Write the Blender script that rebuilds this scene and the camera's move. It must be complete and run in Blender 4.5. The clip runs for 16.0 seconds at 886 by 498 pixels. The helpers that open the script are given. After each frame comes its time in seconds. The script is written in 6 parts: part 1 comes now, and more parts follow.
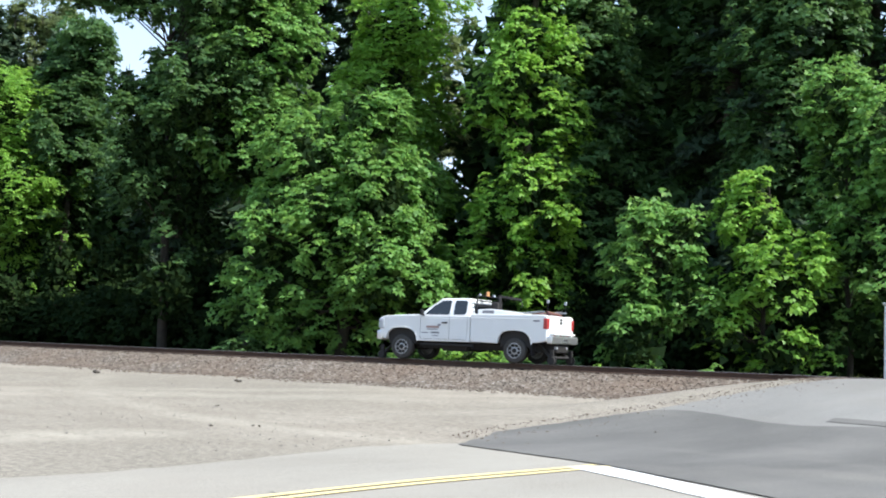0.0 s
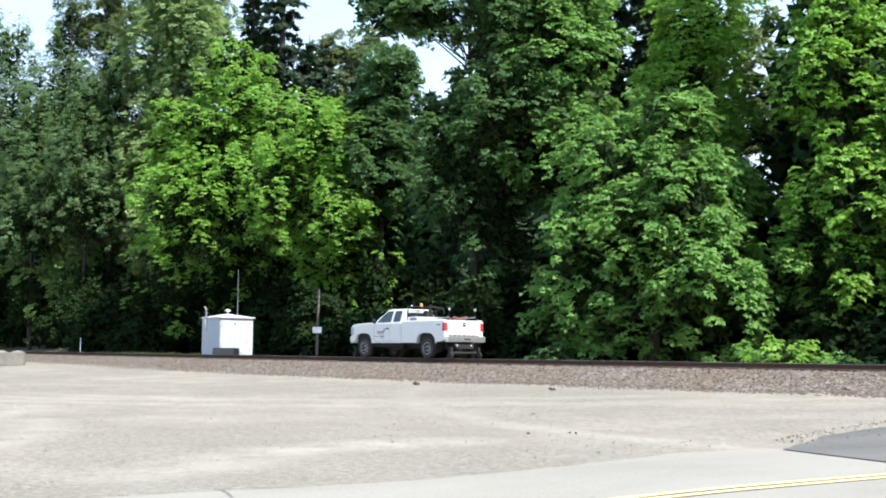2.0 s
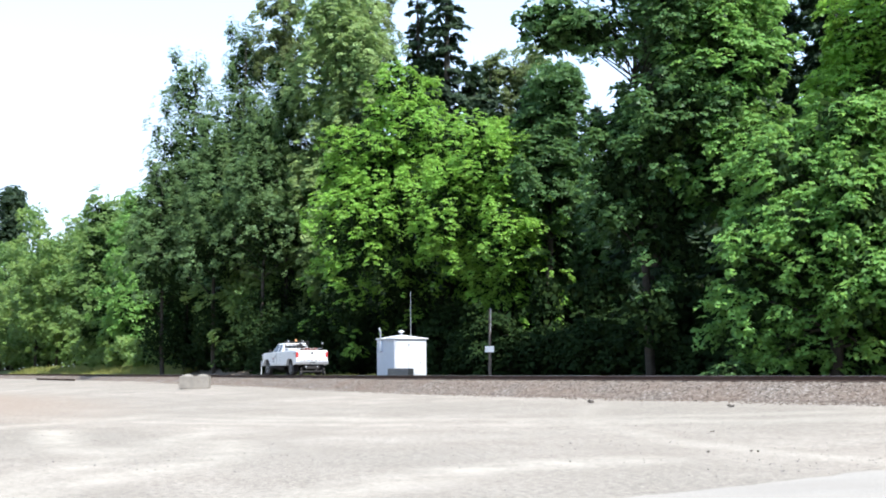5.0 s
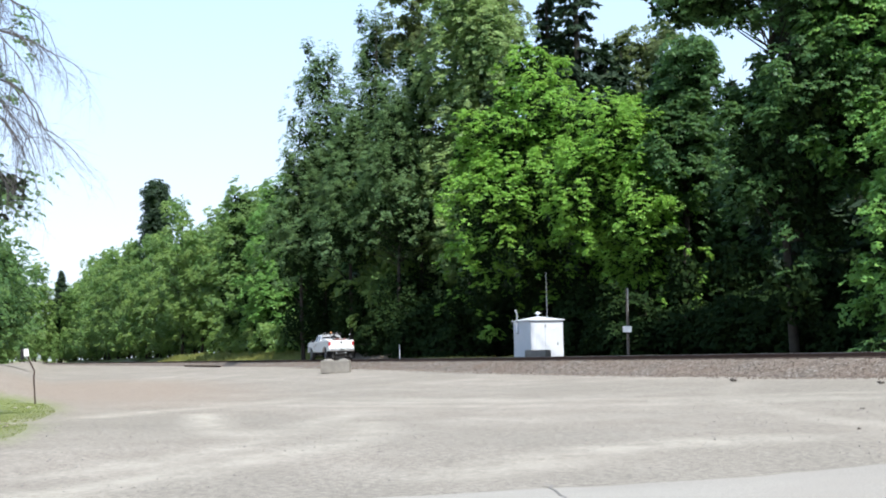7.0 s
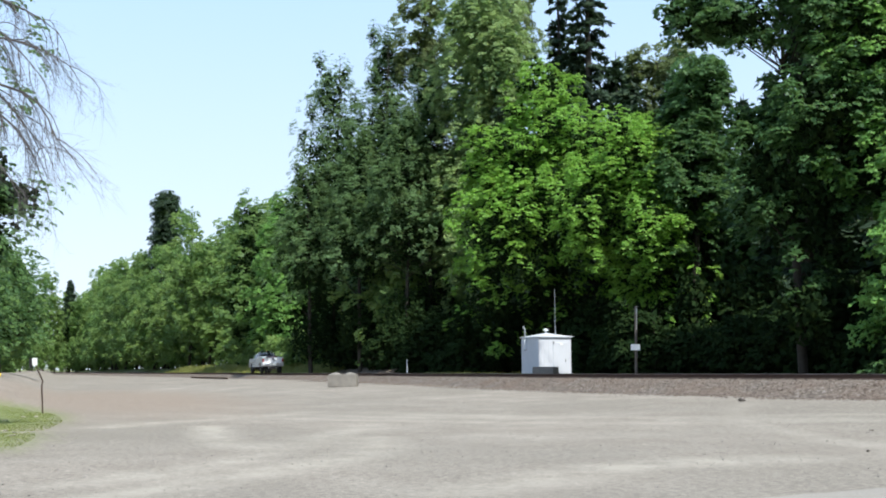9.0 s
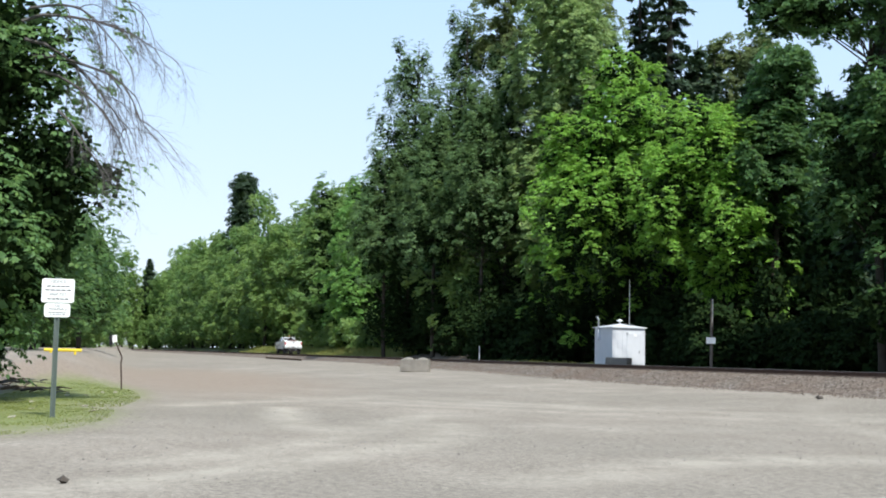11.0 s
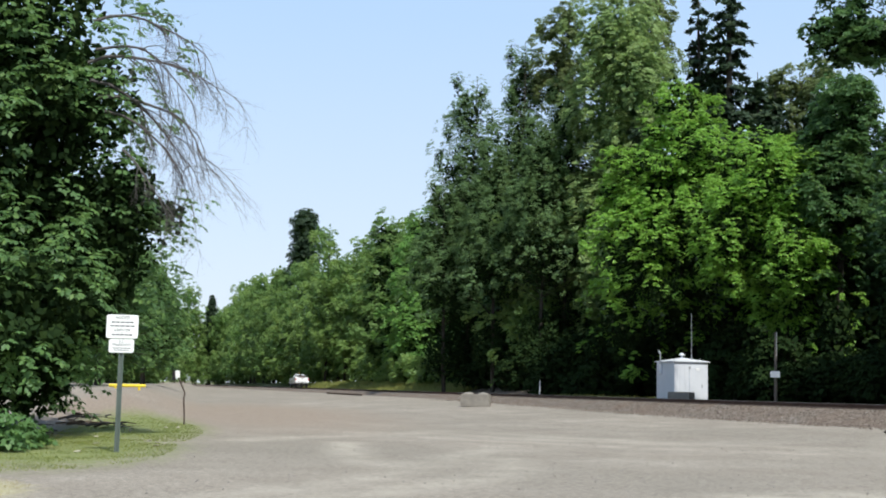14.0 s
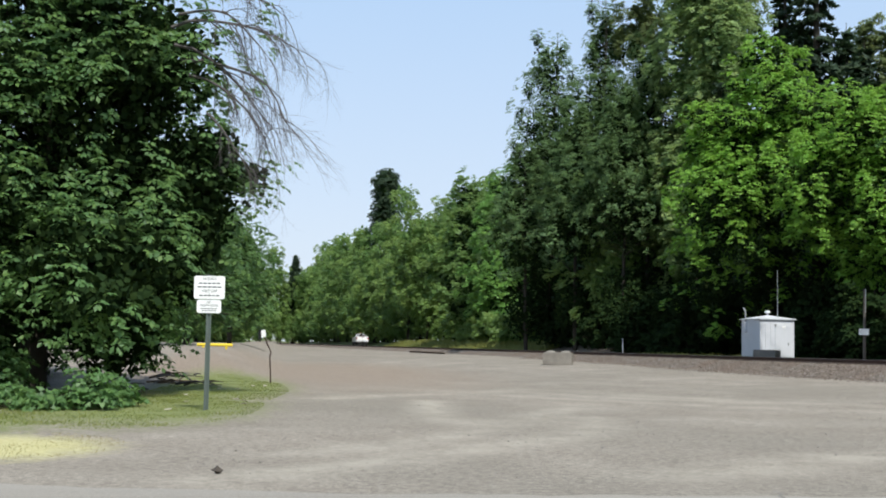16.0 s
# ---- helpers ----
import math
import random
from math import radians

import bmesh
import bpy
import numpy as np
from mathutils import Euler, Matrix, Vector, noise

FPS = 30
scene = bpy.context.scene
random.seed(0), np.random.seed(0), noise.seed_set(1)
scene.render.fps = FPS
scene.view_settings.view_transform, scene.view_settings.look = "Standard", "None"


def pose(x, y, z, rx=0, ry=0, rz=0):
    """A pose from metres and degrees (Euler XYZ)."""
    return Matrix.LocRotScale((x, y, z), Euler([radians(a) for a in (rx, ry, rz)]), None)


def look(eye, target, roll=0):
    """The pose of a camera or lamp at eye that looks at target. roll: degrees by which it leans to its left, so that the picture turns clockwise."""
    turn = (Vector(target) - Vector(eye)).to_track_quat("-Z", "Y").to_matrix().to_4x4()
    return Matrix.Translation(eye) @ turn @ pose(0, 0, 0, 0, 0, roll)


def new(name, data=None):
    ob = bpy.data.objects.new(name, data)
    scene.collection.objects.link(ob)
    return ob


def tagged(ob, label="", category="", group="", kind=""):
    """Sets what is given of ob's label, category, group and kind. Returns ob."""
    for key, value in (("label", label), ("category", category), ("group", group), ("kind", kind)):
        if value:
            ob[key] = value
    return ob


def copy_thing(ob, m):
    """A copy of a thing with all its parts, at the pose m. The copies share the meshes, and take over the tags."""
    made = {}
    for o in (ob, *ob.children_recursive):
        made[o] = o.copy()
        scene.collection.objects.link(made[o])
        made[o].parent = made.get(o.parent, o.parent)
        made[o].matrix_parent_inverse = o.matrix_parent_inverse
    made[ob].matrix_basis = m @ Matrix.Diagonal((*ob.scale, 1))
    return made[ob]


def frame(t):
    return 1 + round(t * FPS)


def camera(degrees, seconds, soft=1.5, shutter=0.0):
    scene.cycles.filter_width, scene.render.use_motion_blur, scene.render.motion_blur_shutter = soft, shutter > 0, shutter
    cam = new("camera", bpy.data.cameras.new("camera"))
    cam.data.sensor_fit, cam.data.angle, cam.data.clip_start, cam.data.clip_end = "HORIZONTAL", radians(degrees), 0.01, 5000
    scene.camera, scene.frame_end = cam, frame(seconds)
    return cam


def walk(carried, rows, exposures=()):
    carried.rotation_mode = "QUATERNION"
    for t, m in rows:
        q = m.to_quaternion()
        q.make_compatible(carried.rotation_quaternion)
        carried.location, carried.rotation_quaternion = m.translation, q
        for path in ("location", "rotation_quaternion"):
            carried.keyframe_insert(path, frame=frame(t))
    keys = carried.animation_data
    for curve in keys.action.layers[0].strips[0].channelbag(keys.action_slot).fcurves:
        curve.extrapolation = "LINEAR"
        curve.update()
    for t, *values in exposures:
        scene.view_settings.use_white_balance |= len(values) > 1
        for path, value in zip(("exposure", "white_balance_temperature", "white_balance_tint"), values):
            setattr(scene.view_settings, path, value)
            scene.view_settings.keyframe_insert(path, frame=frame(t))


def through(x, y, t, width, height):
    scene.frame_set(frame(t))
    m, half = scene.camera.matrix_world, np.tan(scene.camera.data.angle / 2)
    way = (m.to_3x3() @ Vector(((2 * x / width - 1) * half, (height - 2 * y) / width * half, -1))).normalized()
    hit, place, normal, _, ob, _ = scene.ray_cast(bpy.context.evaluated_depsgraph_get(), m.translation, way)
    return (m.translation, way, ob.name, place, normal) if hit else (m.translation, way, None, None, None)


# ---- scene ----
ROWS = [
    (0.0, pose(-0.013, 0.109, 1.400, 94.740, -2.179, 42.851)),
    (0.5, pose(-0.040, 0.100, 1.360, 94.368, -0.659, 49.888)),
    (1.0, pose(-0.038, 0.110, 1.360, 94.320, -0.835, 54.404)),
    (1.5, pose(-0.042, 0.123, 1.372, 94.716, -0.986, 56.419)),
    (2.0, pose(-0.048, 0.101, 1.379, 94.770, -0.466, 57.428)),
    (2.5, pose(-0.040, 0.093, 1.365, 93.603, -1.548, 58.093)),
    (3.0, pose(0.015, 0.100, 1.400, 95.120, -4.103, 58.334)),
    (3.5, pose(0.029, 0.063, 1.400, 94.953, -3.515, 57.984)),
    (4.0, pose(0.012, 0.044, 1.400, 91.339, -6.100, 54.449)),
    (4.5, pose(0.014, 0.028, 1.400, 96.117, -3.549, 58.632)),
    (5.0, pose(0.012, 0.027, 1.400, 95.620, 0.443, 65.525)),
    (5.2, pose(-0.001, 0.019, 1.400, 94.751, 1.616, 67.231)),
    (7.3, pose(0.023, -0.039, 1.360, 95.020, 0.917, 72.332)),
    (7.5, pose(0.027, -0.045, 1.360, 95.166, 0.657, 72.484)),
    (8.0, pose(0.028, -0.037, 1.360, 95.546, 0.645, 72.365)),
    (10.5, pose(-0.010, -0.080, 1.391, 95.616, -0.406, 72.847)),
    (11.0, pose(-0.022, -0.079, 1.397, 94.961, -1.173, 75.659)),
    (11.5, pose(-0.036, -0.082, 1.389, 95.169, 0.709, 76.799)),
    (12.0, pose(-0.052, -0.073, 1.386, 96.141, 0.216, 76.607)),
    (12.5, pose(-0.041, -0.078, 1.395, 96.104, -0.383, 75.676)),
    (13.0, pose(-0.025, -0.080, 1.388, 96.662, -1.182, 75.597)),
    (13.5, pose(-0.011, -0.070, 1.397, 96.790, -1.304, 77.895)),
    (14.0, pose(0.019, -0.070, 1.385, 96.545, -1.046, 78.506)),
    (14.5, pose(0.019, -0.074, 1.390, 96.012, -1.200, 78.525)),
    (15.0, pose(0.032, -0.077, 1.400, 95.368, -1.226, 79.510)),
    (15.5, pose(0.061, -0.097, 1.381, 95.267, -0.929, 82.650)),
    (16.0, pose(0.050, -0.084, 1.400, 94.522, -0.911, 82.376)),
]
cam = camera(40.2, 16.0, soft=1.9)
walk(cam, ROWS, [(0, 0.62, 6250, 8), (1.5, 0.80, 6250, 8), (2.5, 0.80, 6250, 8), (3.0, 0.42, 6250, 8), (3.5, 0.95, 6250, 8), (4, 0.86, 6250, 9), (4.5, 0.95, 6200, 10), (5, 0.95, 6080, 11), (7.5, 0.45, 6130, 9), (11, 0.26, 6230, 8), (13, 0.14, 6320, 8), (16, -0.05, 6400, 8)])

# ---- world and sun ----
SUN_AZ, SUN_EL = radians(14), radians(53.5)      # from the x axis towards the y axis
world = bpy.data.worlds.new("sky")
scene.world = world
world.use_nodes = True
wn = world.node_tree
sky = wn.nodes.new("ShaderNodeTexSky")
sky.sky_type, sky.sun_disc = "NISHITA", False
sky.sun_elevation, sky.sun_rotation = SUN_EL, math.pi / 2 - SUN_AZ
sky.air_density, sky.dust_density, sky.ozone_density = 1.0, 0.8, 1.8
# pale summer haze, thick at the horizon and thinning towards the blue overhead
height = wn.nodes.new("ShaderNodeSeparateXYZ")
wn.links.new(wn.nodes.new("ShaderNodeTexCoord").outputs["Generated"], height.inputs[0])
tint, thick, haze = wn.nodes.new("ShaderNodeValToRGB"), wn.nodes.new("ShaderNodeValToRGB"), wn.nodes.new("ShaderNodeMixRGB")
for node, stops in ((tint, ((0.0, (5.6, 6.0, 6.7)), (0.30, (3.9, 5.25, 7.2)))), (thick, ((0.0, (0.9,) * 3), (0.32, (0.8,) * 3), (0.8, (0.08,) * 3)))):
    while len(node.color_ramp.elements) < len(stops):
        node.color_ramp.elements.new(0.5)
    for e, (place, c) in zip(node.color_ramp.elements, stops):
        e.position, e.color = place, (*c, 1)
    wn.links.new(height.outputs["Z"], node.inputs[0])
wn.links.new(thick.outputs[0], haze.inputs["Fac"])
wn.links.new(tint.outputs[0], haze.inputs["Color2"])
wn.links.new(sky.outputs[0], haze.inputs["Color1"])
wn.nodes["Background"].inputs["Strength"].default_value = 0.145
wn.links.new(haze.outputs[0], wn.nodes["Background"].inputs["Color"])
sun = new("sun", bpy.data.lights.new("sun", "SUN"))
sun.data.energy, sun.data.angle, sun.data.color = 5.0, radians(0.6), (1.0, 0.965, 0.90)
to_sun = Vector((math.cos(SUN_EL) * math.cos(SUN_AZ), math.cos(SUN_EL) * math.sin(SUN_AZ), math.sin(SUN_EL)))
sun.matrix_world = look(to_sun * 100, (0, 0, 0))


# ---- materials ----
class Mat:
    """A node material with a Principled shader and shortcuts for its nodes."""

    def __init__(self, name, rough=0.8, metal=0.0, spec=0.3):
        self.m = bpy.data.materials.new(name)
        self.m.use_nodes = True
        self.t = self.m.node_tree
        self.b = self.t.nodes["Principled BSDF"]
        self.b.inputs["Roughness"].default_value = rough
        self.b.inputs["Metallic"].default_value = metal
        self.b.inputs["Specular IOR Level"].default_value = spec

    def n(self, kind, **kw):
        nd = self.t.nodes.new(kind)
        for k, v in kw.items():
            nd.inputs[k.replace("_", " ")].default_value = v
        return nd

    def link(self, a, b):
        self.t.links.new(a, b)

    def coords(self):
        return self.n("ShaderNodeNewGeometry").outputs["Position"]

    def local(self):
        return self.n("ShaderNodeTexCoord").outputs["Object"]

    def noise(self, vec, scale, detail=4.0, rough=0.6, stretch=None):
        if stretch:
            mp = self.n("ShaderNodeMapping")
            mp.inputs["Scale"].default_value = stretch
            self.link(vec, mp.inputs["Vector"])
            vec = mp.outputs[0]
        nd = self.n("ShaderNodeTexNoise", Scale=scale, Detail=detail, Roughness=rough)
        self.link(vec, nd.inputs["Vector"])
        return nd.outputs["Fac"]

    def ramp(self, fac, stops):
        nd = self.n("ShaderNodeValToRGB")
        el = nd.color_ramp.elements
        while len(el) < len(stops):
            el.new(0.5)
        for e, (p, c) in zip(el, stops):
            e.position = p
            e.color = (*c, 1) if len(c) == 3 else c
        self.link(fac, nd.inputs[0])
        return nd.outputs["Color"]

    def mix(self, fac, a, b, mode="MIX"):
        nd = self.n("ShaderNodeMix")
        nd.data_type, nd.blend_type = "RGBA", mode
        for v, i in ((fac, 0), (a, 6), (b, 7)):
            if hasattr(v, "links"):
                self.link(v, nd.inputs[i])
            else:
                nd.inputs[i].default_value = v if i == 0 else (*v, 1)
        return nd.outputs[2]

    def bump(self, fac, strength=0.3, dist=0.02):
        nd = self.n("ShaderNodeBump", Strength=strength, Distance=dist)
        self.link(fac, nd.inputs["Height"])
        self.link(nd.outputs[0], self.b.inputs["Normal"])

    def color(self, c):
        if hasattr(c, "links"):
            self.link(c, self.b.inputs["Base Color"])
        else:
            self.b.inputs["Base Color"].default_value = (*c, 1)
        return self


def plain(name, c, rough=0.6, metal=0.0, spec=0.3, vary=0.15, scale=6.0):
    """A surface of one colour with grain and stains."""
    m = Mat(name, rough, metal, spec)
    p = m.local()
    big = m.noise(p, scale * 0.35, 5)
    fine = m.noise(p, scale * 8, 3)
    lo, hi = [tuple(v * k for v in c) for k in (1 - vary, 1 + vary * 0.6)]
    col = m.ramp(big, [(0.3, lo), (0.65, hi)])
    col = m.mix(0.35, col, m.ramp(fine, [(0.3, lo), (0.7, hi)]))
    m.color(col)
    m.bump(fine, 0.12, 0.004)
    return m.m


def leaf_material(name, c, light, spread=0.35, shine=0.45, through=0.5, gloss=0.22):
    """Leaves: green faces that let some light through."""
    m = Mat(name, shine, 0, gloss)
    rnd = m.n("ShaderNodeNewGeometry").outputs["Random Per Island"]
    dark = tuple(v * (1 - spread) for v in c)
    warm = (c[0] * (1 + spread * 1.5), c[1] * (1 + spread * 0.8), c[2] * 0.9)
    col = m.ramp(rnd, [(0.0, dark), (0.45, c), (1.0, warm)])
    big = m.noise(m.coords(), 0.35, 2)
    col = m.mix(m.ramp(big, [(0.35, (0, 0, 0)), (0.7, (1, 1, 1))]), col, m.mix(0.5, col, tuple(v * 1.35 for v in c)))
    m.color(col)
    tr = m.n("ShaderNodeBsdfTranslucent")
    m.link(m.mix(0.65, col, light), tr.inputs["Color"])
    mx = m.n("ShaderNodeMixShader")
    mx.inputs[0].default_value = through
    m.link(m.b.outputs[0], mx.inputs[1])
    m.link(tr.outputs[0], mx.inputs[2])
    m.link(mx.outputs[0], m.t.nodes["Material Output"].inputs["Surface"])
    return m.m


def ground_material():
    """Pale, trodden gravel with wheel marks, damp earth towards the far end and grass where the verge is."""
    m = Mat("gravel_ground", 0.95, 0, 0.15)
    p = m.coords()
    big = m.noise(p, 0.09, 4)
    mid = m.noise(p, 0.5, 6, 0.68, (0.75, 1.0, 1.0))
    fine = m.noise(p, 9.0, 4, 0.7)
    grit = m.noise(p, 45.0, 3, 0.7)
    col = m.ramp(mid, [(0.25, (0.224, 0.196, 0.160)), (0.5, (0.286, 0.253, 0.209)), (0.76, (0.360, 0.322, 0.267))])
    col = m.mix(m.ramp(big, [(0.4, (0, 0, 0)), (0.62, (0.7, 0.7, 0.7))]), col, (0.225, 0.203, 0.167))
    col = m.mix(0.75, col, m.ramp(fine, [(0.25, (0.25, 0.25, 0.25)), (0.5, (0.5, 0.5, 0.5)), (0.8, (0.78, 0.78, 0.78))]), "OVERLAY")
    col = m.mix(0.8, col, m.ramp(grit, [(0.28, (0.2, 0.2, 0.2)), (0.5, (0.5, 0.5, 0.5)), (0.75, (0.8, 0.8, 0.8))]), "OVERLAY")
    at = m.n("ShaderNodeAttribute")
    at.attribute_name = "cover"
    sep = m.n("ShaderNodeSeparateColor")
    m.link(at.outputs["Color"], sep.inputs[0])
    tuft = m.noise(p, 3.0, 6, 0.75)
    wear = m.n("ShaderNodeMath")
    wear.operation = "MULTIPLY"
    m.link(at.outputs["Alpha"], wear.inputs[0])
    m.link(m.ramp(m.noise(p, 1.3, 5, 0.7), [(0.28, (0, 0, 0)), (0.60, (0.66, 0.66, 0.66))]), wear.inputs[1])
    col = m.mix(wear.outputs[0], col, (0.49, 0.445, 0.365))

    def masked(chan, base, stops, edge=0.35):
        add = m.n("ShaderNodeMath")
        add.operation = "MULTIPLY_ADD"
        m.link(tuft, add.inputs[0])
        add.inputs[1].default_value = edge
        half = m.n("ShaderNodeMath")
        half.operation = "MULTIPLY"
        half.inputs[1].default_value = 0.5
        m.link(sep.outputs[chan], half.inputs[0])
        m.link(half.outputs[0], add.inputs[2])
        k = m.ramp(add.outputs[0], [(0.22 + edge * 0.42, (0, 0, 0)), (0.40 + edge * 0.5, (1, 1, 1))])
        return m.mix(k, base, m.ramp(fine, stops))

    col = masked(2, col, [(0.3, (0.190, 0.148, 0.112)), (0.7, (0.345, 0.285, 0.224))], 0.6)
    col = masked(0, col, [(0.25, (0.135, 0.165, 0.058)), (0.55, (0.20, 0.225, 0.088)), (0.8, (0.29, 0.285, 0.155))], 0.55)
    col = masked(1, col, [(0.3, (0.42, 0.38, 0.18)), (0.7, (0.58, 0.55, 0.30))])
    floor = m.n("ShaderNodeAttribute")
    floor.attribute_name = "humus"
    col = m.mix(floor.outputs["Fac"], col, m.ramp(fine, [(0.3, (0.032, 0.026, 0.019)), (0.7, (0.07, 0.055, 0.038))]))
    m.color(col)
    m.bump(m.mix(0.5, fine, grit), 0.55, 0.03)
    return m.m


def road_material(name, lo, hi, patch):
    m = Mat(name, 0.9, 0, 0.2)
    p = m.coords()
    mid = m.noise(p, 0.5, 5, 0.6, (1.0, 0.25, 1.0))
    fine = m.noise(p, 60.0, 3, 0.7)
    col = m.ramp(mid, [(0.3, lo), (0.7, hi)])
    col = m.mix(m.ramp(m.noise(p, 0.25, 3), [(0.5, (0, 0, 0)), (0.7, (0.6, 0.6, 0.6))]), col, patch)
    col = m.mix(0.6, col, m.ramp(fine, [(0.3, (0.3, 0.3, 0.3)), (0.7, (0.7, 0.7, 0.7))]), "OVERLAY")
    m.color(col)
    m.bump(fine, 0.3, 0.006)
    return m.m


def stone_material():
    m = Mat("ballast_stone", 0.9, 0, 0.2)
    cells = m.n("ShaderNodeTexVoronoi", Scale=13.0)
    m.link(m.coords(), cells.inputs["Vector"])
    each = m.n("ShaderNodeSeparateColor")
    m.link(cells.outputs["Color"], each.inputs[0])
    m.bump(cells.outputs["Distance"], 0.6, 0.03)
    col = m.ramp(each.outputs[0], [(0.0, (0.100, 0.082, 0.066)), (0.4, (0.145, 0.120, 0.097)), (0.75, (0.190, 0.162, 0.134)), (1.0, (0.30, 0.27, 0.235))])
    big = m.noise(m.coords(), 0.5, 4)
    col = m.mix(m.ramp(big, [(0.35, (0, 0, 0)), (0.7, (0.6, 0.6, 0.6))]), col, (0.155, 0.108, 0.078))
    m.color(col)
    return m.m


M = dict(
    ground=ground_material(),
    road=road_material("worn_road", (0.268, 0.245, 0.21), (0.345, 0.322, 0.28), (0.30, 0.27, 0.23)),
    asphalt=road_material("asphalt", (0.108, 0.104, 0.098), (0.172, 0.165, 0.154), (0.21, 0.198, 0.178)),
    old_asphalt=road_material("old_asphalt", (0.185, 0.178, 0.166), (0.25, 0.242, 0.226), (0.225, 0.21, 0.19)),
    yellow=plain("yellow_line_paint", (0.74, 0.60, 0.30), 0.8, vary=0.2),
    white_line=plain("white_line_paint", (0.72, 0.72, 0.70), 0.8, vary=0.15),
    ballast=stone_material(),
    tie=plain("creosoted_timber", (0.055, 0.042, 0.034), 0.9, vary=0.35),
    rail=plain("rusty_rail_steel", (0.10, 0.06, 0.042), 0.75, 0.3, vary=0.3),
    rail_top=plain("polished_rail_head", (0.40, 0.38, 0.36), 0.45, 0.35, vary=0.1),
    bark=plain("bark", (0.052, 0.044, 0.034), 0.95, vary=0.4, scale=10),
    dead=plain("dead_bark", (0.105, 0.095, 0.09), 0.95, vary=0.3, scale=10),
    maple_bright=leaf_material("young_maple_leaf", (0.172, 0.335, 0.060), (0.50, 0.80, 0.13), spread=0.33, through=0.36, gloss=0.18),
    maple=leaf_material("maple_leaf", (0.130, 0.265, 0.070), (0.43, 0.70, 0.17), through=0.34, gloss=0.15),
    # darker copy of the maple leaf; its colour stands for shade in the wood
    maple_dark=leaf_material("shade_dark_maple_leaf", (0.062, 0.128, 0.048), (0.27, 0.47, 0.13), through=0.32, gloss=0.15),
    verge_leaf=leaf_material("verge_tree_leaf", (0.090, 0.170, 0.062), (0.30, 0.52, 0.14), through=0.32),
    olive=leaf_material("cottonwood_leaf", (0.108, 0.185, 0.080), (0.35, 0.52, 0.17), through=0.28, gloss=0.15),
    cottonwood=leaf_material("tall_cottonwood_leaf", (0.225, 0.322, 0.135), (0.52, 0.69, 0.26), through=0.38),
    pale=leaf_material("pale_leaf", (0.15, 0.20, 0.09), (0.30, 0.38, 0.14)),
    # heart and inner: near-black leaf colours that stand for shade within the foliage
    heart=leaf_material("heart_shade_leaf", (0.022, 0.044, 0.017), (0.10, 0.18, 0.04), through=0.25, shine=0.7, gloss=0.06),
    inner=leaf_material("deep_shade_leaf", (0.016, 0.032, 0.011), (0.04, 0.08, 0.015), through=0.1, shine=0.8, gloss=0.04),
    fir=leaf_material("fir_needles", (0.034, 0.060, 0.034), (0.06, 0.12, 0.04), through=0.2, shine=0.6, gloss=0.2),
    far_maple=leaf_material("far_leaf", (0.132, 0.226, 0.076), (0.36, 0.54, 0.15), through=0.42),
    alder=leaf_material("alder_leaf", (0.165, 0.262, 0.084), (0.42, 0.58, 0.16), through=0.42),
    grass=leaf_material("grass_blade", (0.20, 0.235, 0.075), (0.46, 0.55, 0.17), spread=0.5),
    strip_grass=leaf_material("tall_grass_blade", (0.24, 0.26, 0.09), (0.5, 0.55, 0.2), spread=0.4),
    dry_grass=leaf_material("dry_grass_blade", (0.30, 0.27, 0.11), (0.5, 0.45, 0.2), spread=0.4),
    white_paint=plain("white_vehicle_paint", (0.80, 0.80, 0.79), 0.22, 0, 0.5, vary=0.03),
    shed=plain("white_shed_paint", (0.62, 0.635, 0.66), 0.5, 0, 0.4, vary=0.06),
    concrete=plain("concrete", (0.16, 0.15, 0.134), 0.9, vary=0.25),
    weathered_concrete=plain("weathered_concrete", (0.235, 0.214, 0.182), 0.9, vary=0.3),
    galvanised=plain("galvanised_steel", (0.42, 0.43, 0.43), 0.5, 0.7, vary=0.2),
    timber=plain("weathered_timber", (0.12, 0.105, 0.09), 0.95, vary=0.3),
    sign_white=plain("sign_face", (0.82, 0.82, 0.80), 0.5, vary=0.04),
    black=plain("black_plastic", (0.018, 0.018, 0.02), 0.6, vary=0.3),
    ink=plain("sign_ink", (0.05, 0.055, 0.055), 0.7, vary=0.2),
    tyre=plain("dusty_tyre_rubber", (0.062, 0.058, 0.053), 0.85, vary=0.3),
    rim=plain("wheel_steel", (0.40, 0.40, 0.40), 0.5, 0.35, vary=0.15),
    chrome=plain("chrome", (0.74, 0.74, 0.75), 0.33, 0.85, vary=0.05),
    under=plain("chassis", (0.03, 0.028, 0.027), 0.85, vary=0.3),
    red_lens=plain("red_lens", (0.42, 0.05, 0.05), 0.25, 0, 0.5, vary=0.1),
    clear_lens=plain("clear_lens", (0.55, 0.57, 0.6), 0.15, 0.3, 0.6, vary=0.1),
    amber=plain("amber_lens", (0.55, 0.27, 0.12), 0.3, vary=0.1),
    glass=plain("tinted_window_glass", (0.02, 0.024, 0.028), 0.05, 0, 0.8, vary=0.1),
    red_paint=plain("faded_red_tool_paint", (0.19, 0.085, 0.07), 0.6, vary=0.2),
    yellow_paint=plain("yellow_paint", (0.72, 0.55, 0.04), 0.6, vary=0.15),
    grey_print=plain("grey_door_lettering", (0.22, 0.22, 0.24), 0.5, vary=0.2),
    red_print=plain("red_door_lettering", (0.36, 0.24, 0.21), 0.5, vary=0.2),
)


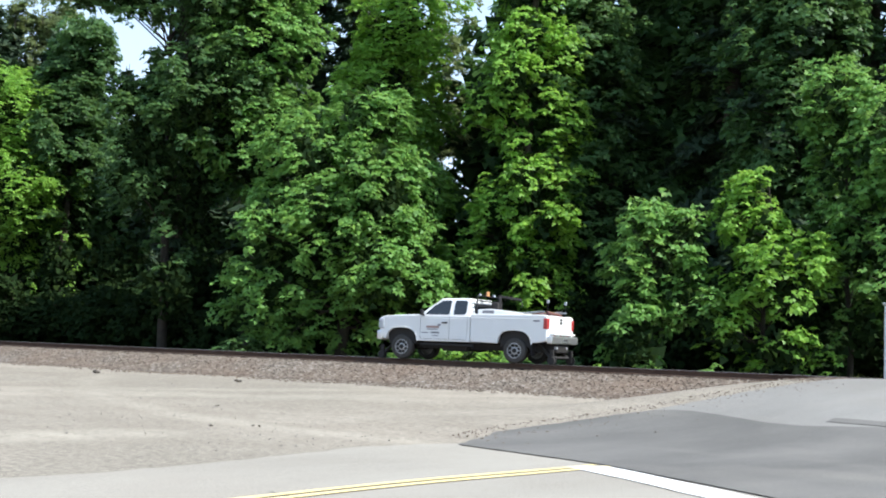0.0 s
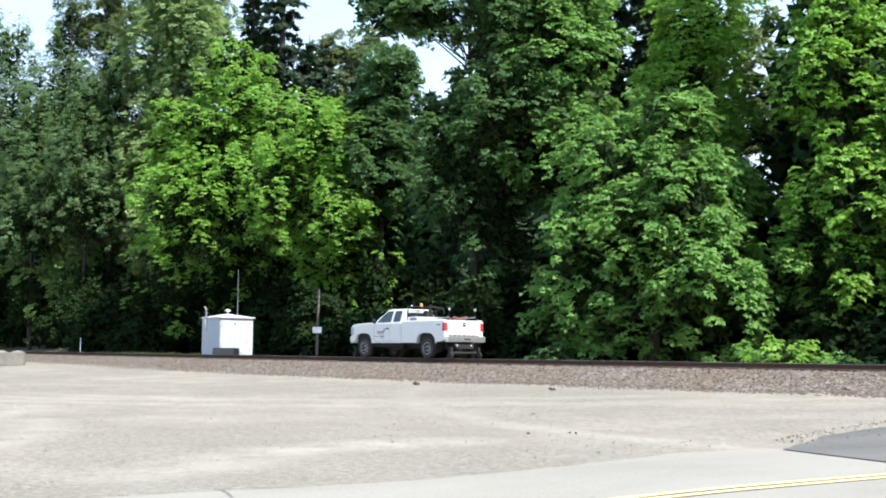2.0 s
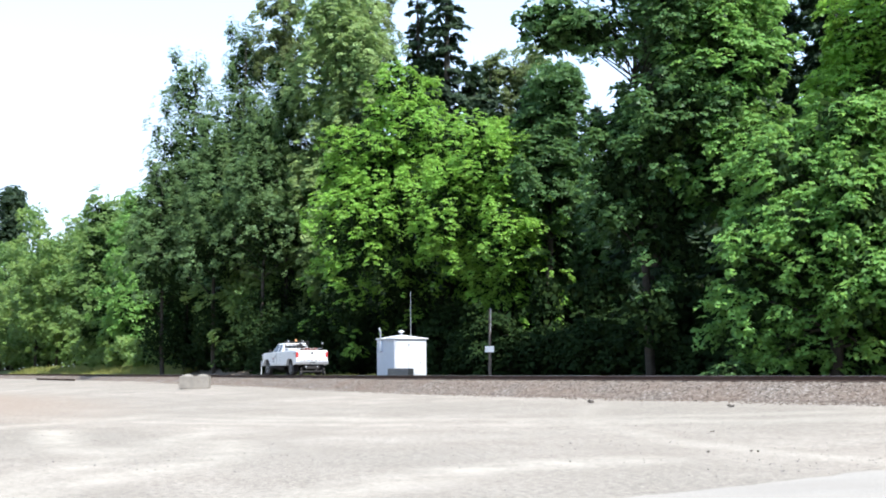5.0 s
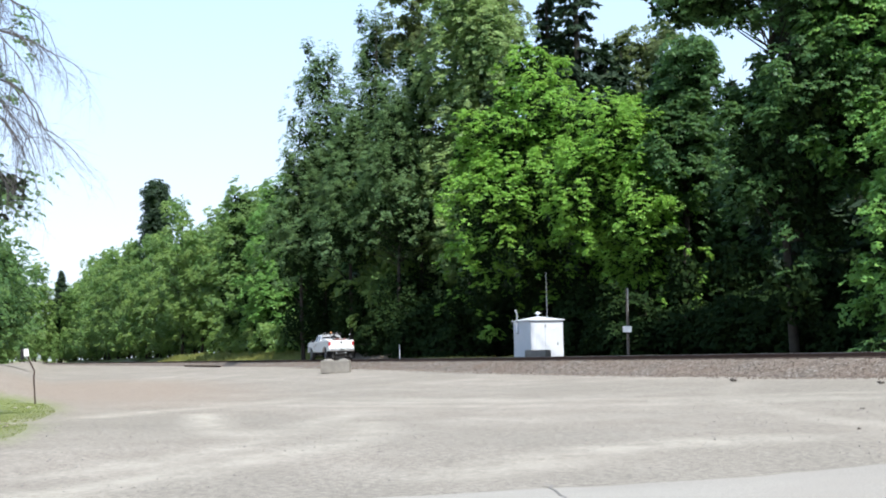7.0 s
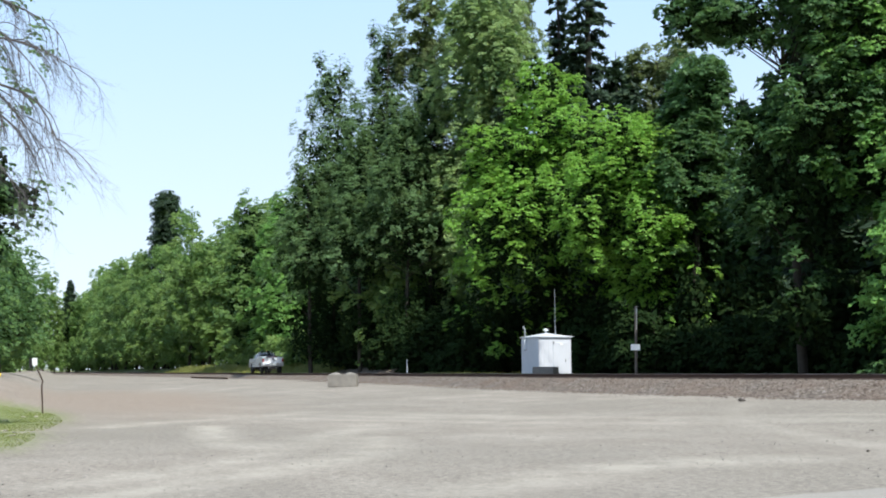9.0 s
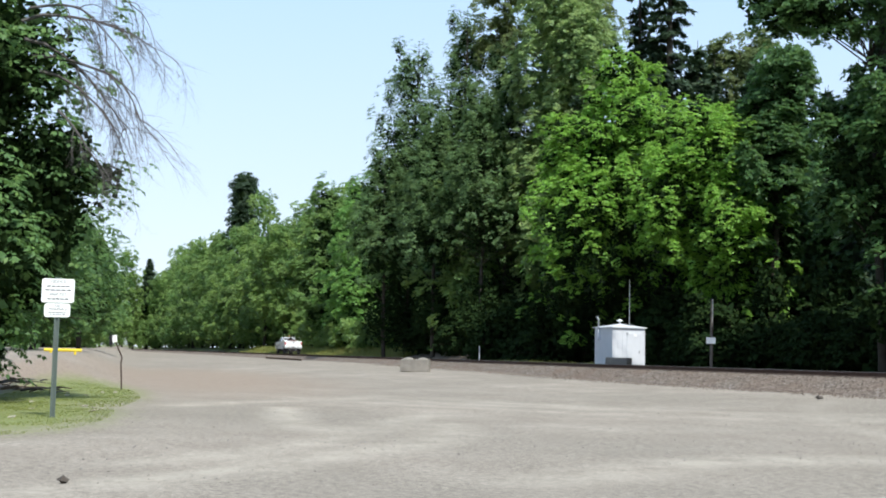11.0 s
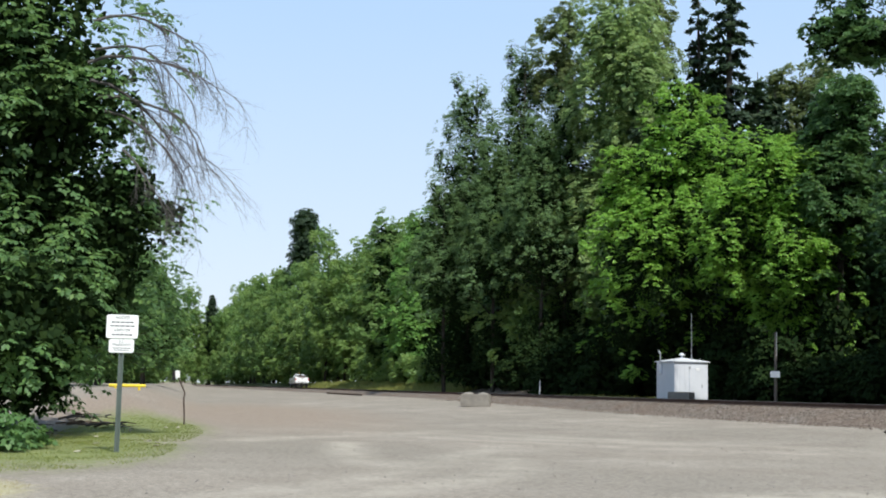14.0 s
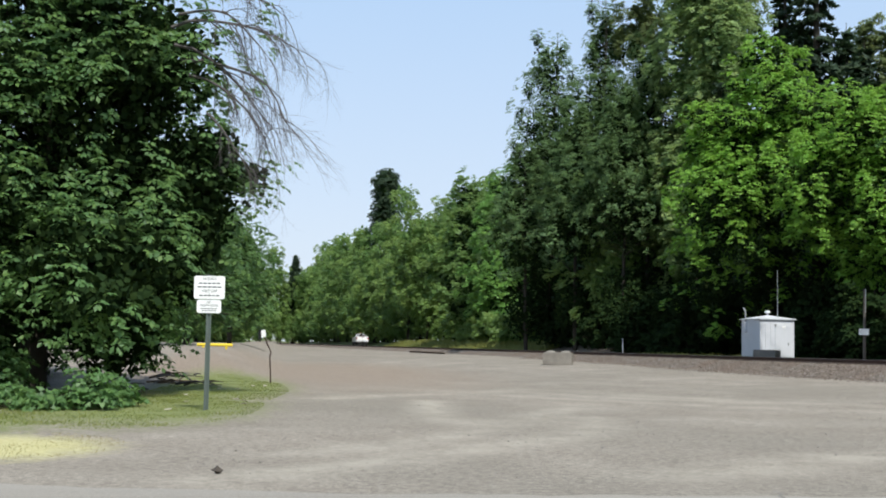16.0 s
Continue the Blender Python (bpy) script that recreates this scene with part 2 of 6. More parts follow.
# ---- mesh helpers ----
def part(name, bm, material, parent=None, label="", smooth=False):
    """Link a bmesh as one mesh object, under a thing or a part."""
    me = bpy.data.meshes.new(name)
    bm.to_mesh(me)
    bm.free()
    me.materials.append(material)
    if smooth:
        me.polygons.foreach_set("use_smooth", [True] * len(me.polygons))
    ob = new(name, me)
    ob.parent = parent
    return tagged(ob, label)


def sheet(name, verts, faces, material, parent=None, smooth=False):
    """A mesh object from arrays of vertices and of equal-sized faces."""
    v, f = np.asarray(verts, np.float32), np.asarray(faces, np.int32)
    me = bpy.data.meshes.new(name)
    me.vertices.add(len(v))
    me.vertices.foreach_set("co", v.ravel())
    me.loops.add(f.size)
    me.loops.foreach_set("vertex_index", f.ravel())
    me.polygons.add(len(f))
    me.polygons.foreach_set("loop_start", np.arange(0, f.size, f.shape[1], dtype=np.int32))
    me.update(calc_edges=True)
    me.polygons.foreach_set("use_smooth", np.full(len(f), smooth))
    me.materials.append(material)
    ob = new(name, me)
    ob.parent = parent
    return ob


def box(bm, sx, sy, sz, m=None, bevel=0.0):
    """A box of that size with its centre at m, its edges rounded."""
    m = m if m is not None else Matrix()
    made = bmesh.ops.create_cube(bm, size=1.0, matrix=m @ Matrix.Diagonal((sx, sy, sz, 1)))
    if bevel:
        edges = list({e for v in made["verts"] for e in v.link_edges})
        bmesh.ops.bevel(bm, geom=edges, offset=bevel, segments=2, affect="EDGES", profile=0.6)
    return bm


def rod(bm, a, b, r0, r1=None, sides=8):
    """A round bar from a to b, tapered from r0 to r1."""
    a, b = Vector(a), Vector(b)
    m = Matrix.Translation((a + b) / 2) @ (b - a).to_track_quat("Z", "Y").to_matrix().to_4x4()
    bmesh.ops.create_cone(bm, cap_ends=True, segments=sides, radius1=r0, radius2=r0 if r1 is None else r1, depth=(b - a).length, matrix=m)
    return bm


def thing(name, m, label, category, group=""):
    ob = new(name)
    ob.empty_display_size = 0.2
    ob.matrix_world = m
    return tagged(ob, label, category, group)


# ---- the lie of the land ----
TX = np.linspace(-900, 80, 9801)
TY = np.concatenate([[0], np.cumsum(np.tan(np.radians(4 + 10.5 * np.clip((TX[:-1] + 58.05) / 34, 0, 1))) * 0.1)])
TY += 29.4 - np.interp(-25, TX, TY)
RAIL_Z = 0.99


def track_y(x):
    return np.interp(x, TX, TY)


def track_turn(x):
    """The track's turn against the x axis, in radians."""
    return np.radians(4 + 10.5 * np.clip((np.asarray(x) + 58) / 34, 0, 1))


def rise(x):
    """The track climbs very gently towards the crossing."""
    return 0.05 + 0.0004 * np.clip(np.asarray(x, float) + 62, 0, 62)


def track_at(x, off, z=0.0):
    """A place off metres to the far side of the track's middle at x, z metres up at the foot of the climb."""
    a = float(track_turn(x))
    return Vector((x - off * math.sin(a), float(track_y(x)) + off * math.cos(a), z + float(rise(x)) if z else 0.0))


def step(v):
    v = np.clip(v, 0, 1)
    return v * v * (3 - 2 * v)


def land(x, y):
    """Height of the ground."""
    x, y = np.asarray(x, float), np.asarray(y, float)
    s = (track_y(x) - y) * np.cos(track_turn(x))
    z = 0.28 * step((19 - s) / 15) + 0.22 * step((-x - 38) / 50)
    z = z + 0.5 * step((-s - 2) / 14) * step((-x - 10) / 10)
    z = z + 0.9 * step((-s - 3.2) / 4.5) * step((-x - 92) / 12)
    z = z + 1.0 * step((-y + 0.6) / 4.2) * step((-x - 38) / 20)
    ramp = step((x + 17.5) / 4.0) * step((17 - np.abs(s)) / 14)
    z = z * (1 - ramp) + (0.965 + rise(x)) * ramp
    return z + 0.015 * np.sin(x * 0.9 + y * 0.35) * np.cos(y * 0.7) * (1 - ramp)


def make_ground():
    far = np.array([1.2, 1.5, 2, 3, 4.5, 7, 11, 17, 26, 40, 62, 95, 150, 240, 380, 600])
    xs = np.concatenate([-110 - np.cumsum(far)[::-1], np.arange(-110, -52, 0.8), np.arange(-52, -11, 0.34), np.arange(-11, 6, 0.8), 5.8 + np.cumsum(far)])
    ys = np.concatenate([-16 - np.cumsum(far)[::-1], np.arange(-16, -5, 0.6), np.arange(-5, 27, 0.34), np.arange(27, 44, 0.6), 43.5 + np.cumsum(far)])
    gx, gy = np.meshgrid(xs, ys)
    v = np.stack([gx.ravel(), gy.ravel(), land(gx, gy).ravel()], 1)
    nx, ny = len(xs), len(ys)
    i = (np.arange(ny - 1)[:, None] * nx + np.arange(nx - 1)[None]).ravel()
    ob = sheet("ground", v, np.stack([i, i + 1, i + nx + 1, i + nx], 1), M["ground"], smooth=True)
    x, y = v[:, 0], v[:, 1]
    s = (track_y(x) - y) * np.cos(track_turn(x))

    def spot(cx, cy, rx, ry):
        return np.clip(1.35 - np.sqrt(((x - cx) / rx) ** 2 + ((y - cy) / ry) ** 2), 0, 1)

    worn = np.zeros(len(v))
    k = np.array([0.62 + 0.9 * noise.noise((a * 0.11, b * 0.11, 3.0)) for a, b in zip(x, y)])
    for cx, cy, r, w in ((-52, 34, 31.0, 0.7), (-52, 34, 33.2, 0.7), (-14, 40, 27.0, 0.5), (-60, 60, 56, 0.9)):
        d = np.abs(np.hypot(x - cx, y - cy) - r)
        worn = np.maximum(worn, 0.6 * np.clip(1 - d / w, 0, 1) ** 0.7 * np.clip(k, 0, 1))
    for pts, w, deep in (([(-12.4, -0.6), (-13.8, 0.6), (-15.9, 2.2), (-17.8, 4.0), (-20.5, 5.3), (-23.5, 6.0)], 0.75, 1.0), ([(-31, 1.2), (-33.5, 3.1), (-36, 6), (-39, 7.7)], 0.8, 1.0),
                         ([(-30, 3.6), (-24, 3.0), (-21.3, 3.1), (-22.5, 4.3)], 0.6, 0.9), ([(-13, 4.3), (-15.2, 7.3), (-15.6, 10.3)], 0.9, 0.7), ([(-15.5, 0.2), (-18.5, 2.6), (-21.5, 4.0), (-27, 6.5)], 0.6, 0.7)):
        for a, b in zip(pts, pts[1:]):         # wheel marks of cars that turned in the lot
            ax, ay, bx, by = a[0], a[1], b[0] - a[0], b[1] - a[1]
            f = np.clip(((x - ax) * bx + (y - ay) * by) / (bx * bx + by * by), 0, 1)
            d = np.hypot(x - ax - f * bx, y - ay - f * by)
            worn = np.maximum(worn, deep * np.clip(1.2 - d / w, 0, 1) * np.clip(k + 0.3, 0, 1))
    grass = np.maximum.reduce([spot(-27, -3.0, 8.5, 3.2), spot(-38, -1.8, 11, 2.6), step((-s - 3.5) / 2) * step((-x - 112) / 8) * 0.9, spot(-21, -6.5, 5, 3.5), step((-y - 9) / 5) * 0.9])
    straw = np.maximum(spot(-16.2, -4.2, 2.7, 2.4), spot(-142, 23.5, 28, 5) * 0.75)
    earth = np.maximum.reduce([step((-s - 1.5) / 2), 0.9 * spot(-33, -5.2, 5.5, 5.0), 0.85 * spot(-46, -3, 12, 3.0), 0.8 * spot(-56, 2.5, 27, 8.0)])
    earth = earth * (1 - 0.8 * straw)
    c = np.ones((len(v), 4), np.float32)
    c[:, 0], c[:, 1], c[:, 2], c[:, 3] = grass, straw, earth, worn
    humus = step((-s - 5.5) / 2.5) * (1 - step((-x - 106) / 10))
    ob.data.color_attributes.new("humus", "FLOAT_COLOR", "POINT").data.foreach_set("color", np.repeat(humus[:, None], 4, 1).astype(np.float32).ravel())
    ob.data.color_attributes.new("cover", "FLOAT_COLOR", "POINT").data.foreach_set("color", c.ravel())
    return tagged(ob, "pale trodden gravel lot with worn wheel marks and grassy verge", "ground", kind="structure")


make_ground()


def paving(name, left, right, ys, material, lift, label, category="road"):
    """A strip of paving between two edges x(y), laid on the land."""
    vs, fs, k = [], [], 9
    for y in ys:
        for j in range(k):
            x = left(y) + (right(y) - left(y)) * j / (k - 1)
            vs.append((x, y, float(land(x, y)) + lift))
    for r in range(len(ys) - 1):
        for j in range(k - 1):
            a = r * k + j
            fs.append((a, a + 1, a + k + 1, a + k))
    return tagged(sheet(name, vs, fs, material, smooth=True), label, category, kind="structure")


def rough_edge(x0, amount, seed):
    return lambda y: x0 + amount * (noise.noise((y * 0.9, seed, 0)) + 0.5 * noise.noise((y * 3.1, seed, 4)))


def road_edge(y):
    """The road's broken edge, which bulges back where cars turn into the lot."""
    return float(np.interp(y, [-4, -1, 0.5, 3, 6.2, 8.8, 11.5], [-12.4, -11.5, -11.2, -11.1, -10.85, -11.5, -12.2])) + rough_edge(0, 0.16, 3)(y)


paving("road", road_edge, rough_edge(-4.6, 0.1, 9), np.arange(-60, 13.9, 0.3), M["road"], 0.02,
       "pale worn old road with cracks and patched edge", "road")


def apron_edge(y):
    """The asphalt's ragged edge towards the gravel lot."""
    return np.interp(y, [13.2, 13.6, 15.4, 16.4, 17.2, 18.3, 19.7, 22, 25, 30], [-11.9, -12.1, -13.04, -13.27, -13.25, -13.1, -12.9, -12.8, -12.8, -13.1])


def apron(name, y0, y1, south, north, material, label):
    """A patch of asphalt from one line across the road to another."""
    vs, fs, k, rows = [], [], 24, 40
    for r in range(rows + 1):
        t = r / rows
        yl = y0 + (y1 - y0) * t
        xl = float(apron_edge(yl)) + 0.10 * noise.noise((yl * 1.3, 2.0, 0)) + 0.05 * noise.noise((yl * 5.0, 3.0, 0))
        for j in range(k):
            x = xl + (7 - xl) * (j / (k - 1)) ** 1.4
            y = south(x) * (1 - t) + north(x) * t
            vs.append((x, y, float(land(x, y)) + 0.035))
    for r in range(rows):
        for j in range(k - 1):
            a = r * k + j
            fs.append((a, a + 1, a + k + 1, a + k))
    tagged(sheet(name, vs, fs, material, smooth=True), label, "road", kind="structure")


def joint(x):
    return float(np.interp(x, [-12.1, -10.7, -10.1, -9.2, -7.4, -6.4, -5.3, 7], [13.4, 13.25, 13.16, 12.95, 12.1, 11.7, 11.2, 5.8]))


def seam(x):
    return float(np.interp(x, [-13.2, -12.5, -11.6, -10.5, -9.5, -8.7, 7], [19.6, 20.3, 20.2, 19.8, 20.0, 20.7, 25])) + 0.12 * noise.noise((x * 0.8, 1.0, 6.0))


apron("road_approach", 13.4, 19.7, joint, seam, M["asphalt"], "dark grey newer asphalt ramping up to the rail crossing")
apron("crossing_approach", 19.7, 30.4, seam, lambda x: 31.2 + 0.23 * (x + 14), M["old_asphalt"], "pale grey older asphalt beside the level crossing")


def line(name, pts, width, material, label, lift=0.03):
    """A painted line along pts."""
    vs, fs = [], []
    for i, (x, y) in enumerate(pts):
        a, b = pts[max(i - 1, 0)], pts[min(i + 1, len(pts) - 1)]
        d = Vector((b[0] - a[0], b[1] - a[1])).normalized()
        w = width * (0.5 + 0.06 * noise.noise((x * 2, y * 2, 1)))
        for sgn in (-1, 1):
            px, py = x - d.y * w * sgn, y + d.x * w * sgn
            vs.append((px, py, float(land(px, py)) + lift))
        if i:
            k = 2 * i
            fs.append((k - 2, k - 1, k + 1, k))
    return tagged(sheet(name, vs, fs, material), label, "road marking", kind="structure")


for off in (-0.1, 0.1):
    line("road_line", [(-8.2 - 0.08 * (y - 3) + off, y) for y in np.arange(-40, 12.9, 0.4)], 0.12, M["yellow"], "faded yellow centre line painted on the road")
line("stop_line", [(-9.0 + t * 0.36, 12.5 - t * 0.178) for t in np.arange(0, 14, 0.5)], 0.56, M["white_line"], "white stop line painted across the road")


# ---- the railway ----
def sweep(name, xs, profile, material, parent=None):
    """A closed profile (off, z) swept along the track."""
    vs, k = [], len(profile)
    for x in xs:
        for off, z in profile:
            vs.append(track_at(x, off, z))
    fs = [(r * k + j, r * k + (j + 1) % k, (r + 1) * k + (j + 1) % k, (r + 1) * k + j) for r in range(len(xs) - 1) for j in range(k)]
    return sheet(name, vs, fs, material, parent)


def make_track():
    bed_x = np.concatenate([np.arange(-420, -110, 4), np.arange(-110, -13.4, 0.8)])
    bed = sweep("ballast_bed", bed_x, [(-3.75, -0.2), (-3.2, 0.28), (-1.75, 0.80), (-0.5, 0.76), (0.5, 0.76), (1.75, 0.80), (3.4, 0.3), (4.1, -0.2)], M["ballast"])
    tagged(bed, "brown and grey crushed stone ballast bank under the rails", "ballast", kind="structure")
    rail_x = np.concatenate([np.arange(-420, -110, 4), np.arange(-110, 30, 1.5)])
    for off in (-0.755, 0.755):
        rail = sweep("rail", rail_x, [(off - 0.07, 0.825), (off - 0.07, 0.840), (off - 0.012, 0.860), (off - 0.012, 0.945), (off - 0.036, 0.955), (off - 0.036, 0.986), (off + 0.036, 0.986), (off + 0.036, 0.955), (off + 0.012, 0.945), (off + 0.012, 0.860), (off + 0.07, 0.840), (off + 0.07, 0.825)], M["rail"])
        tagged(rail, "rusty brown steel rail with polished running top", "rail", "rails of the track")
        sweep("running_top", rail_x, [(off - 0.03, 0.986), (off - 0.03, 0.991), (off + 0.03, 0.991), (off + 0.03, 0.986)], M["rail_top"], rail)


make_track()


def crossing():
    for name, a, b in (("crossing_panel", -0.66, 0.66), ("crossing_panel", 0.86, 2.6), ("crossing_panel", -2.6, -0.86)):
        xs = np.arange(-13.6, 8, 1.2)
        ob = sweep(name, xs, [(a, 0.6), (a, 0.965), (b, 0.965), (b, 0.6)], M["asphalt"])
        tagged(ob, "grey asphalt panel of the level crossing beside the rails", "crossing", kind="structure")


crossing()


# ---- foliage ----
def leaves(name, p, n, size, material, parent, rng, droop=0.5, slim=0.5):
    """One folded leaf at each point p, facing about n, its tip hanging outwards and down."""
    N = len(p)
    n = n + rng.normal(0, 0.42, (N, 3))
    n /= np.linalg.norm(n, axis=1)[:, None] + 1e-9
    a = rng.normal(0, 1, (N, 3))
    a[:, 2] -= droop
    a -= n * (a * n).sum(1)[:, None]
    a /= np.linalg.norm(a, axis=1)[:, None] + 1e-9
    s = np.cross(n, a)
    L = (size * rng.uniform(0.6, 1.25, N))[:, None]
    v = np.empty((N, 4, 3), np.float32)
    v[:, 0] = p - a * L * 0.5
    v[:, 1] = p + a * L * 0.05 + s * L * slim - n * L * 0.14
    v[:, 2] = p + a * L * 0.62 - n * L * 0.12
    v[:, 3] = p + a * L * 0.05 - s * L * slim - n * L * 0.14
    i = (np.arange(N) * 4)[:, None]
    f = np.concatenate([i + [0, 1, 2], i + [0, 2, 3]], 1).reshape(-1, 3)
    return sheet(name, v.reshape(-1, 3), f, material, parent)


def limb(vs, fs, a, b, r0, r1, sides=6):
    """A tapered limb from a to b, added to the lists."""
    d = (b - a) / (np.linalg.norm(b - a) + 1e-9)
    u = np.cross(d, [0.3, 0.1, 1.0] if abs(d[2]) < 0.9 else [1, 0, 0])
    u /= np.linalg.norm(u)
    w = np.cross(d, u)
    k = len(vs)
    for c, r in ((a, r0), (b, r1)):
        for j in range(sides):
            t = 2 * math.pi * j / sides
            vs.append(c + (u * math.cos(t) + w * math.sin(t)) * r)
    for j in range(sides):
        fs.append((k + j, k + (j + 1) % sides, k + sides + (j + 1) % sides, k + sides + j))


def bough_points(rng, lobes, pads, spread, shell, upright=0.0, full=1.0, bare=0.0, many=27):
    """Leaves in rosettes on flat, drooping boughs at the outside of rounded lobes (cx, cy, cz, rx, ry, rz): their places, facings,
    ways of the tips, and the boughs' middles."""
    P, Nn, A, tips = [], [], [], []
    vol = np.array([(l[3] * l[4] * l[5]) ** 0.667 for l in lobes])
    top = max(l[2] + l[5] for l in lobes)
    for l, q in zip(lobes, np.maximum(4, (1.4 * pads * vol / vol.sum()).astype(int))):
        d = rng.normal(0, 1, (q, 3))
        d[:, 2] = d[:, 2] * 0.9 + 0.1
        d /= np.linalg.norm(d, axis=1)[:, None]
        wob = np.array([1 + 0.38 * noise.noise(Vector(v) * 2.1 + Vector((l[0], l[2], l[1]))) + 0.24 * noise.noise(Vector(v) * 5.3 + Vector((l[1], l[0], 7))) for v in d])
        r = (1 - shell * rng.uniform(0, 1, q) ** 1.4) * wob
        c = np.array(l[:3]) + d * r[:, None] * np.array(l[3:6])
        lit = rng.uniform(0, 1, q) > bare * np.clip(1 - c[:, 2] / (0.55 * top), 0, 1) ** 0.7     # shaded lower boughs are sparse, so the shade-coloured inner leaves show
        d, c = d[lit], c[lit]
        q = len(c)
        tips.append(c)
        out = d * [1, 1, 0.5] + [0, 0, 0.5] + rng.normal(0, 0.3, (q, 3))
        out /= np.linalg.norm(out, axis=1)[:, None]
        rad = 0.78 * spread * rng.uniform(0.45, 1.4, q)
        for j in range(q):
            k = max(3, int(many * full * (rad[j] / 1.2) ** 1.7 * rng.uniform(0.75, 1.2)))
            o = out[j]
            u = np.cross(o, [0.2, 0.9, 0.1])
            u /= np.linalg.norm(u)
            w = np.cross(o, u)
            t, rr = rng.uniform(0, 2 * math.pi, k), np.sqrt(rng.uniform(0, 1, k))
            long = rng.uniform(0.65, 1.0)
            flat = u * (np.cos(t) * rr * long)[:, None] + w * (np.sin(t) * rr)[:, None]
            ros = c[j] + rad[j] * (flat + o * (0.34 * (1 - rr ** 2) + rng.normal(0, 0.24, k))[:, None])
            ros[:, 2] += rad[j] * (upright * rng.uniform(0, 1, k) - (0.26 - 0.2 * upright) * rr ** 2)
            face = o * (0.45 + 0.5 * upright) + flat * 0.35 + [0, 0, 0.75] + rng.normal(0, 0.22, (k, 3))
            face /= np.linalg.norm(face, axis=1)[:, None]
            m = 7 if full > 0.7 else 5
            ang = rng.uniform(0, 2 * math.pi, (k, 1)) + np.arange(m)[None] * (2 * math.pi / m) + rng.normal(0, 0.25, (k, m))
            fu = np.cross(face, [0.31, 0.2, 0.93])
            fu /= np.linalg.norm(fu, axis=1)[:, None] + 1e-9
            fw = np.cross(face, fu)
            a = fu[:, None] * np.cos(ang)[..., None] + fw[:, None] * np.sin(ang)[..., None]
            a = a + [0, 0, upright * 0.9 - 0.18]
            off = rng.uniform(0.6, 1.25, (k, m, 1))
            P.append(np.broadcast_to(ros[:, None], (k, m, 3)).reshape(-1, 3))
            Nn.append((face[:, None] + a * 0.3 + rng.normal(0, 0.26, (k, m, 3))).reshape(-1, 3))
            A.append((a * off).reshape(-1, 3))
    return np.concatenate(P), np.concatenate(Nn), np.concatenate(A), np.concatenate(tips)


def leaf_mesh(name, p, n, a, size, material, parent, rng, slim, small=False):
    """Leaves that grow from p the way a points, folded along the middle."""
    N = len(p)
    L = (size * rng.uniform(0.75, 1.2, N))[:, None]
    reach = np.linalg.norm(a, axis=1)[:, None]
    a = a / (reach + 1e-9)
    n = n - a * (n * a).sum(1)[:, None]
    n /= np.linalg.norm(n, axis=1)[:, None] + 1e-9
    s = np.cross(n, a)
    b = p + a * L * 0.7 * (reach - 0.55)
    if small:                                  # small far leaves: one tilted blade each
        v = np.empty((N, 3, 3), np.float32)
        tilt = n * rng.normal(0, 0.18, (N, 1)) * L
        v[:, 0] = b + a * L * 0.15 + s * L * slim * rng.uniform(0.8, 1.2, (N, 1)) + tilt
        v[:, 1] = b + a * L * 0.25 - s * L * slim * rng.uniform(0.8, 1.2, (N, 1)) - tilt
        v[:, 2] = b + a * L * 1.15 - n * L * 0.25
        return sheet(name, v.reshape(-1, 3), np.arange(3 * N).reshape(-1, 3), material, parent)
    v = np.empty((N, 4, 3), np.float32)
    v[:, 0] = b
    v[:, 1] = b + a * L * 0.55 + s * L * slim - n * L * 0.10
    v[:, 2] = b + a * L * 1.1 - n * L * 0.30
    v[:, 3] = b + a * L * 0.55 - s * L * slim - n * L * 0.10
    i = (np.arange(N) * 4)[:, None]
    f = np.concatenate([i + [0, 1, 2], i + [0, 2, 3]], 1).reshape(-1, 3)
    return sheet(name, v.reshape(-1, 3), f, material, parent)


FINE = 2.1          # small sprays of leaves rather than wide plates of them


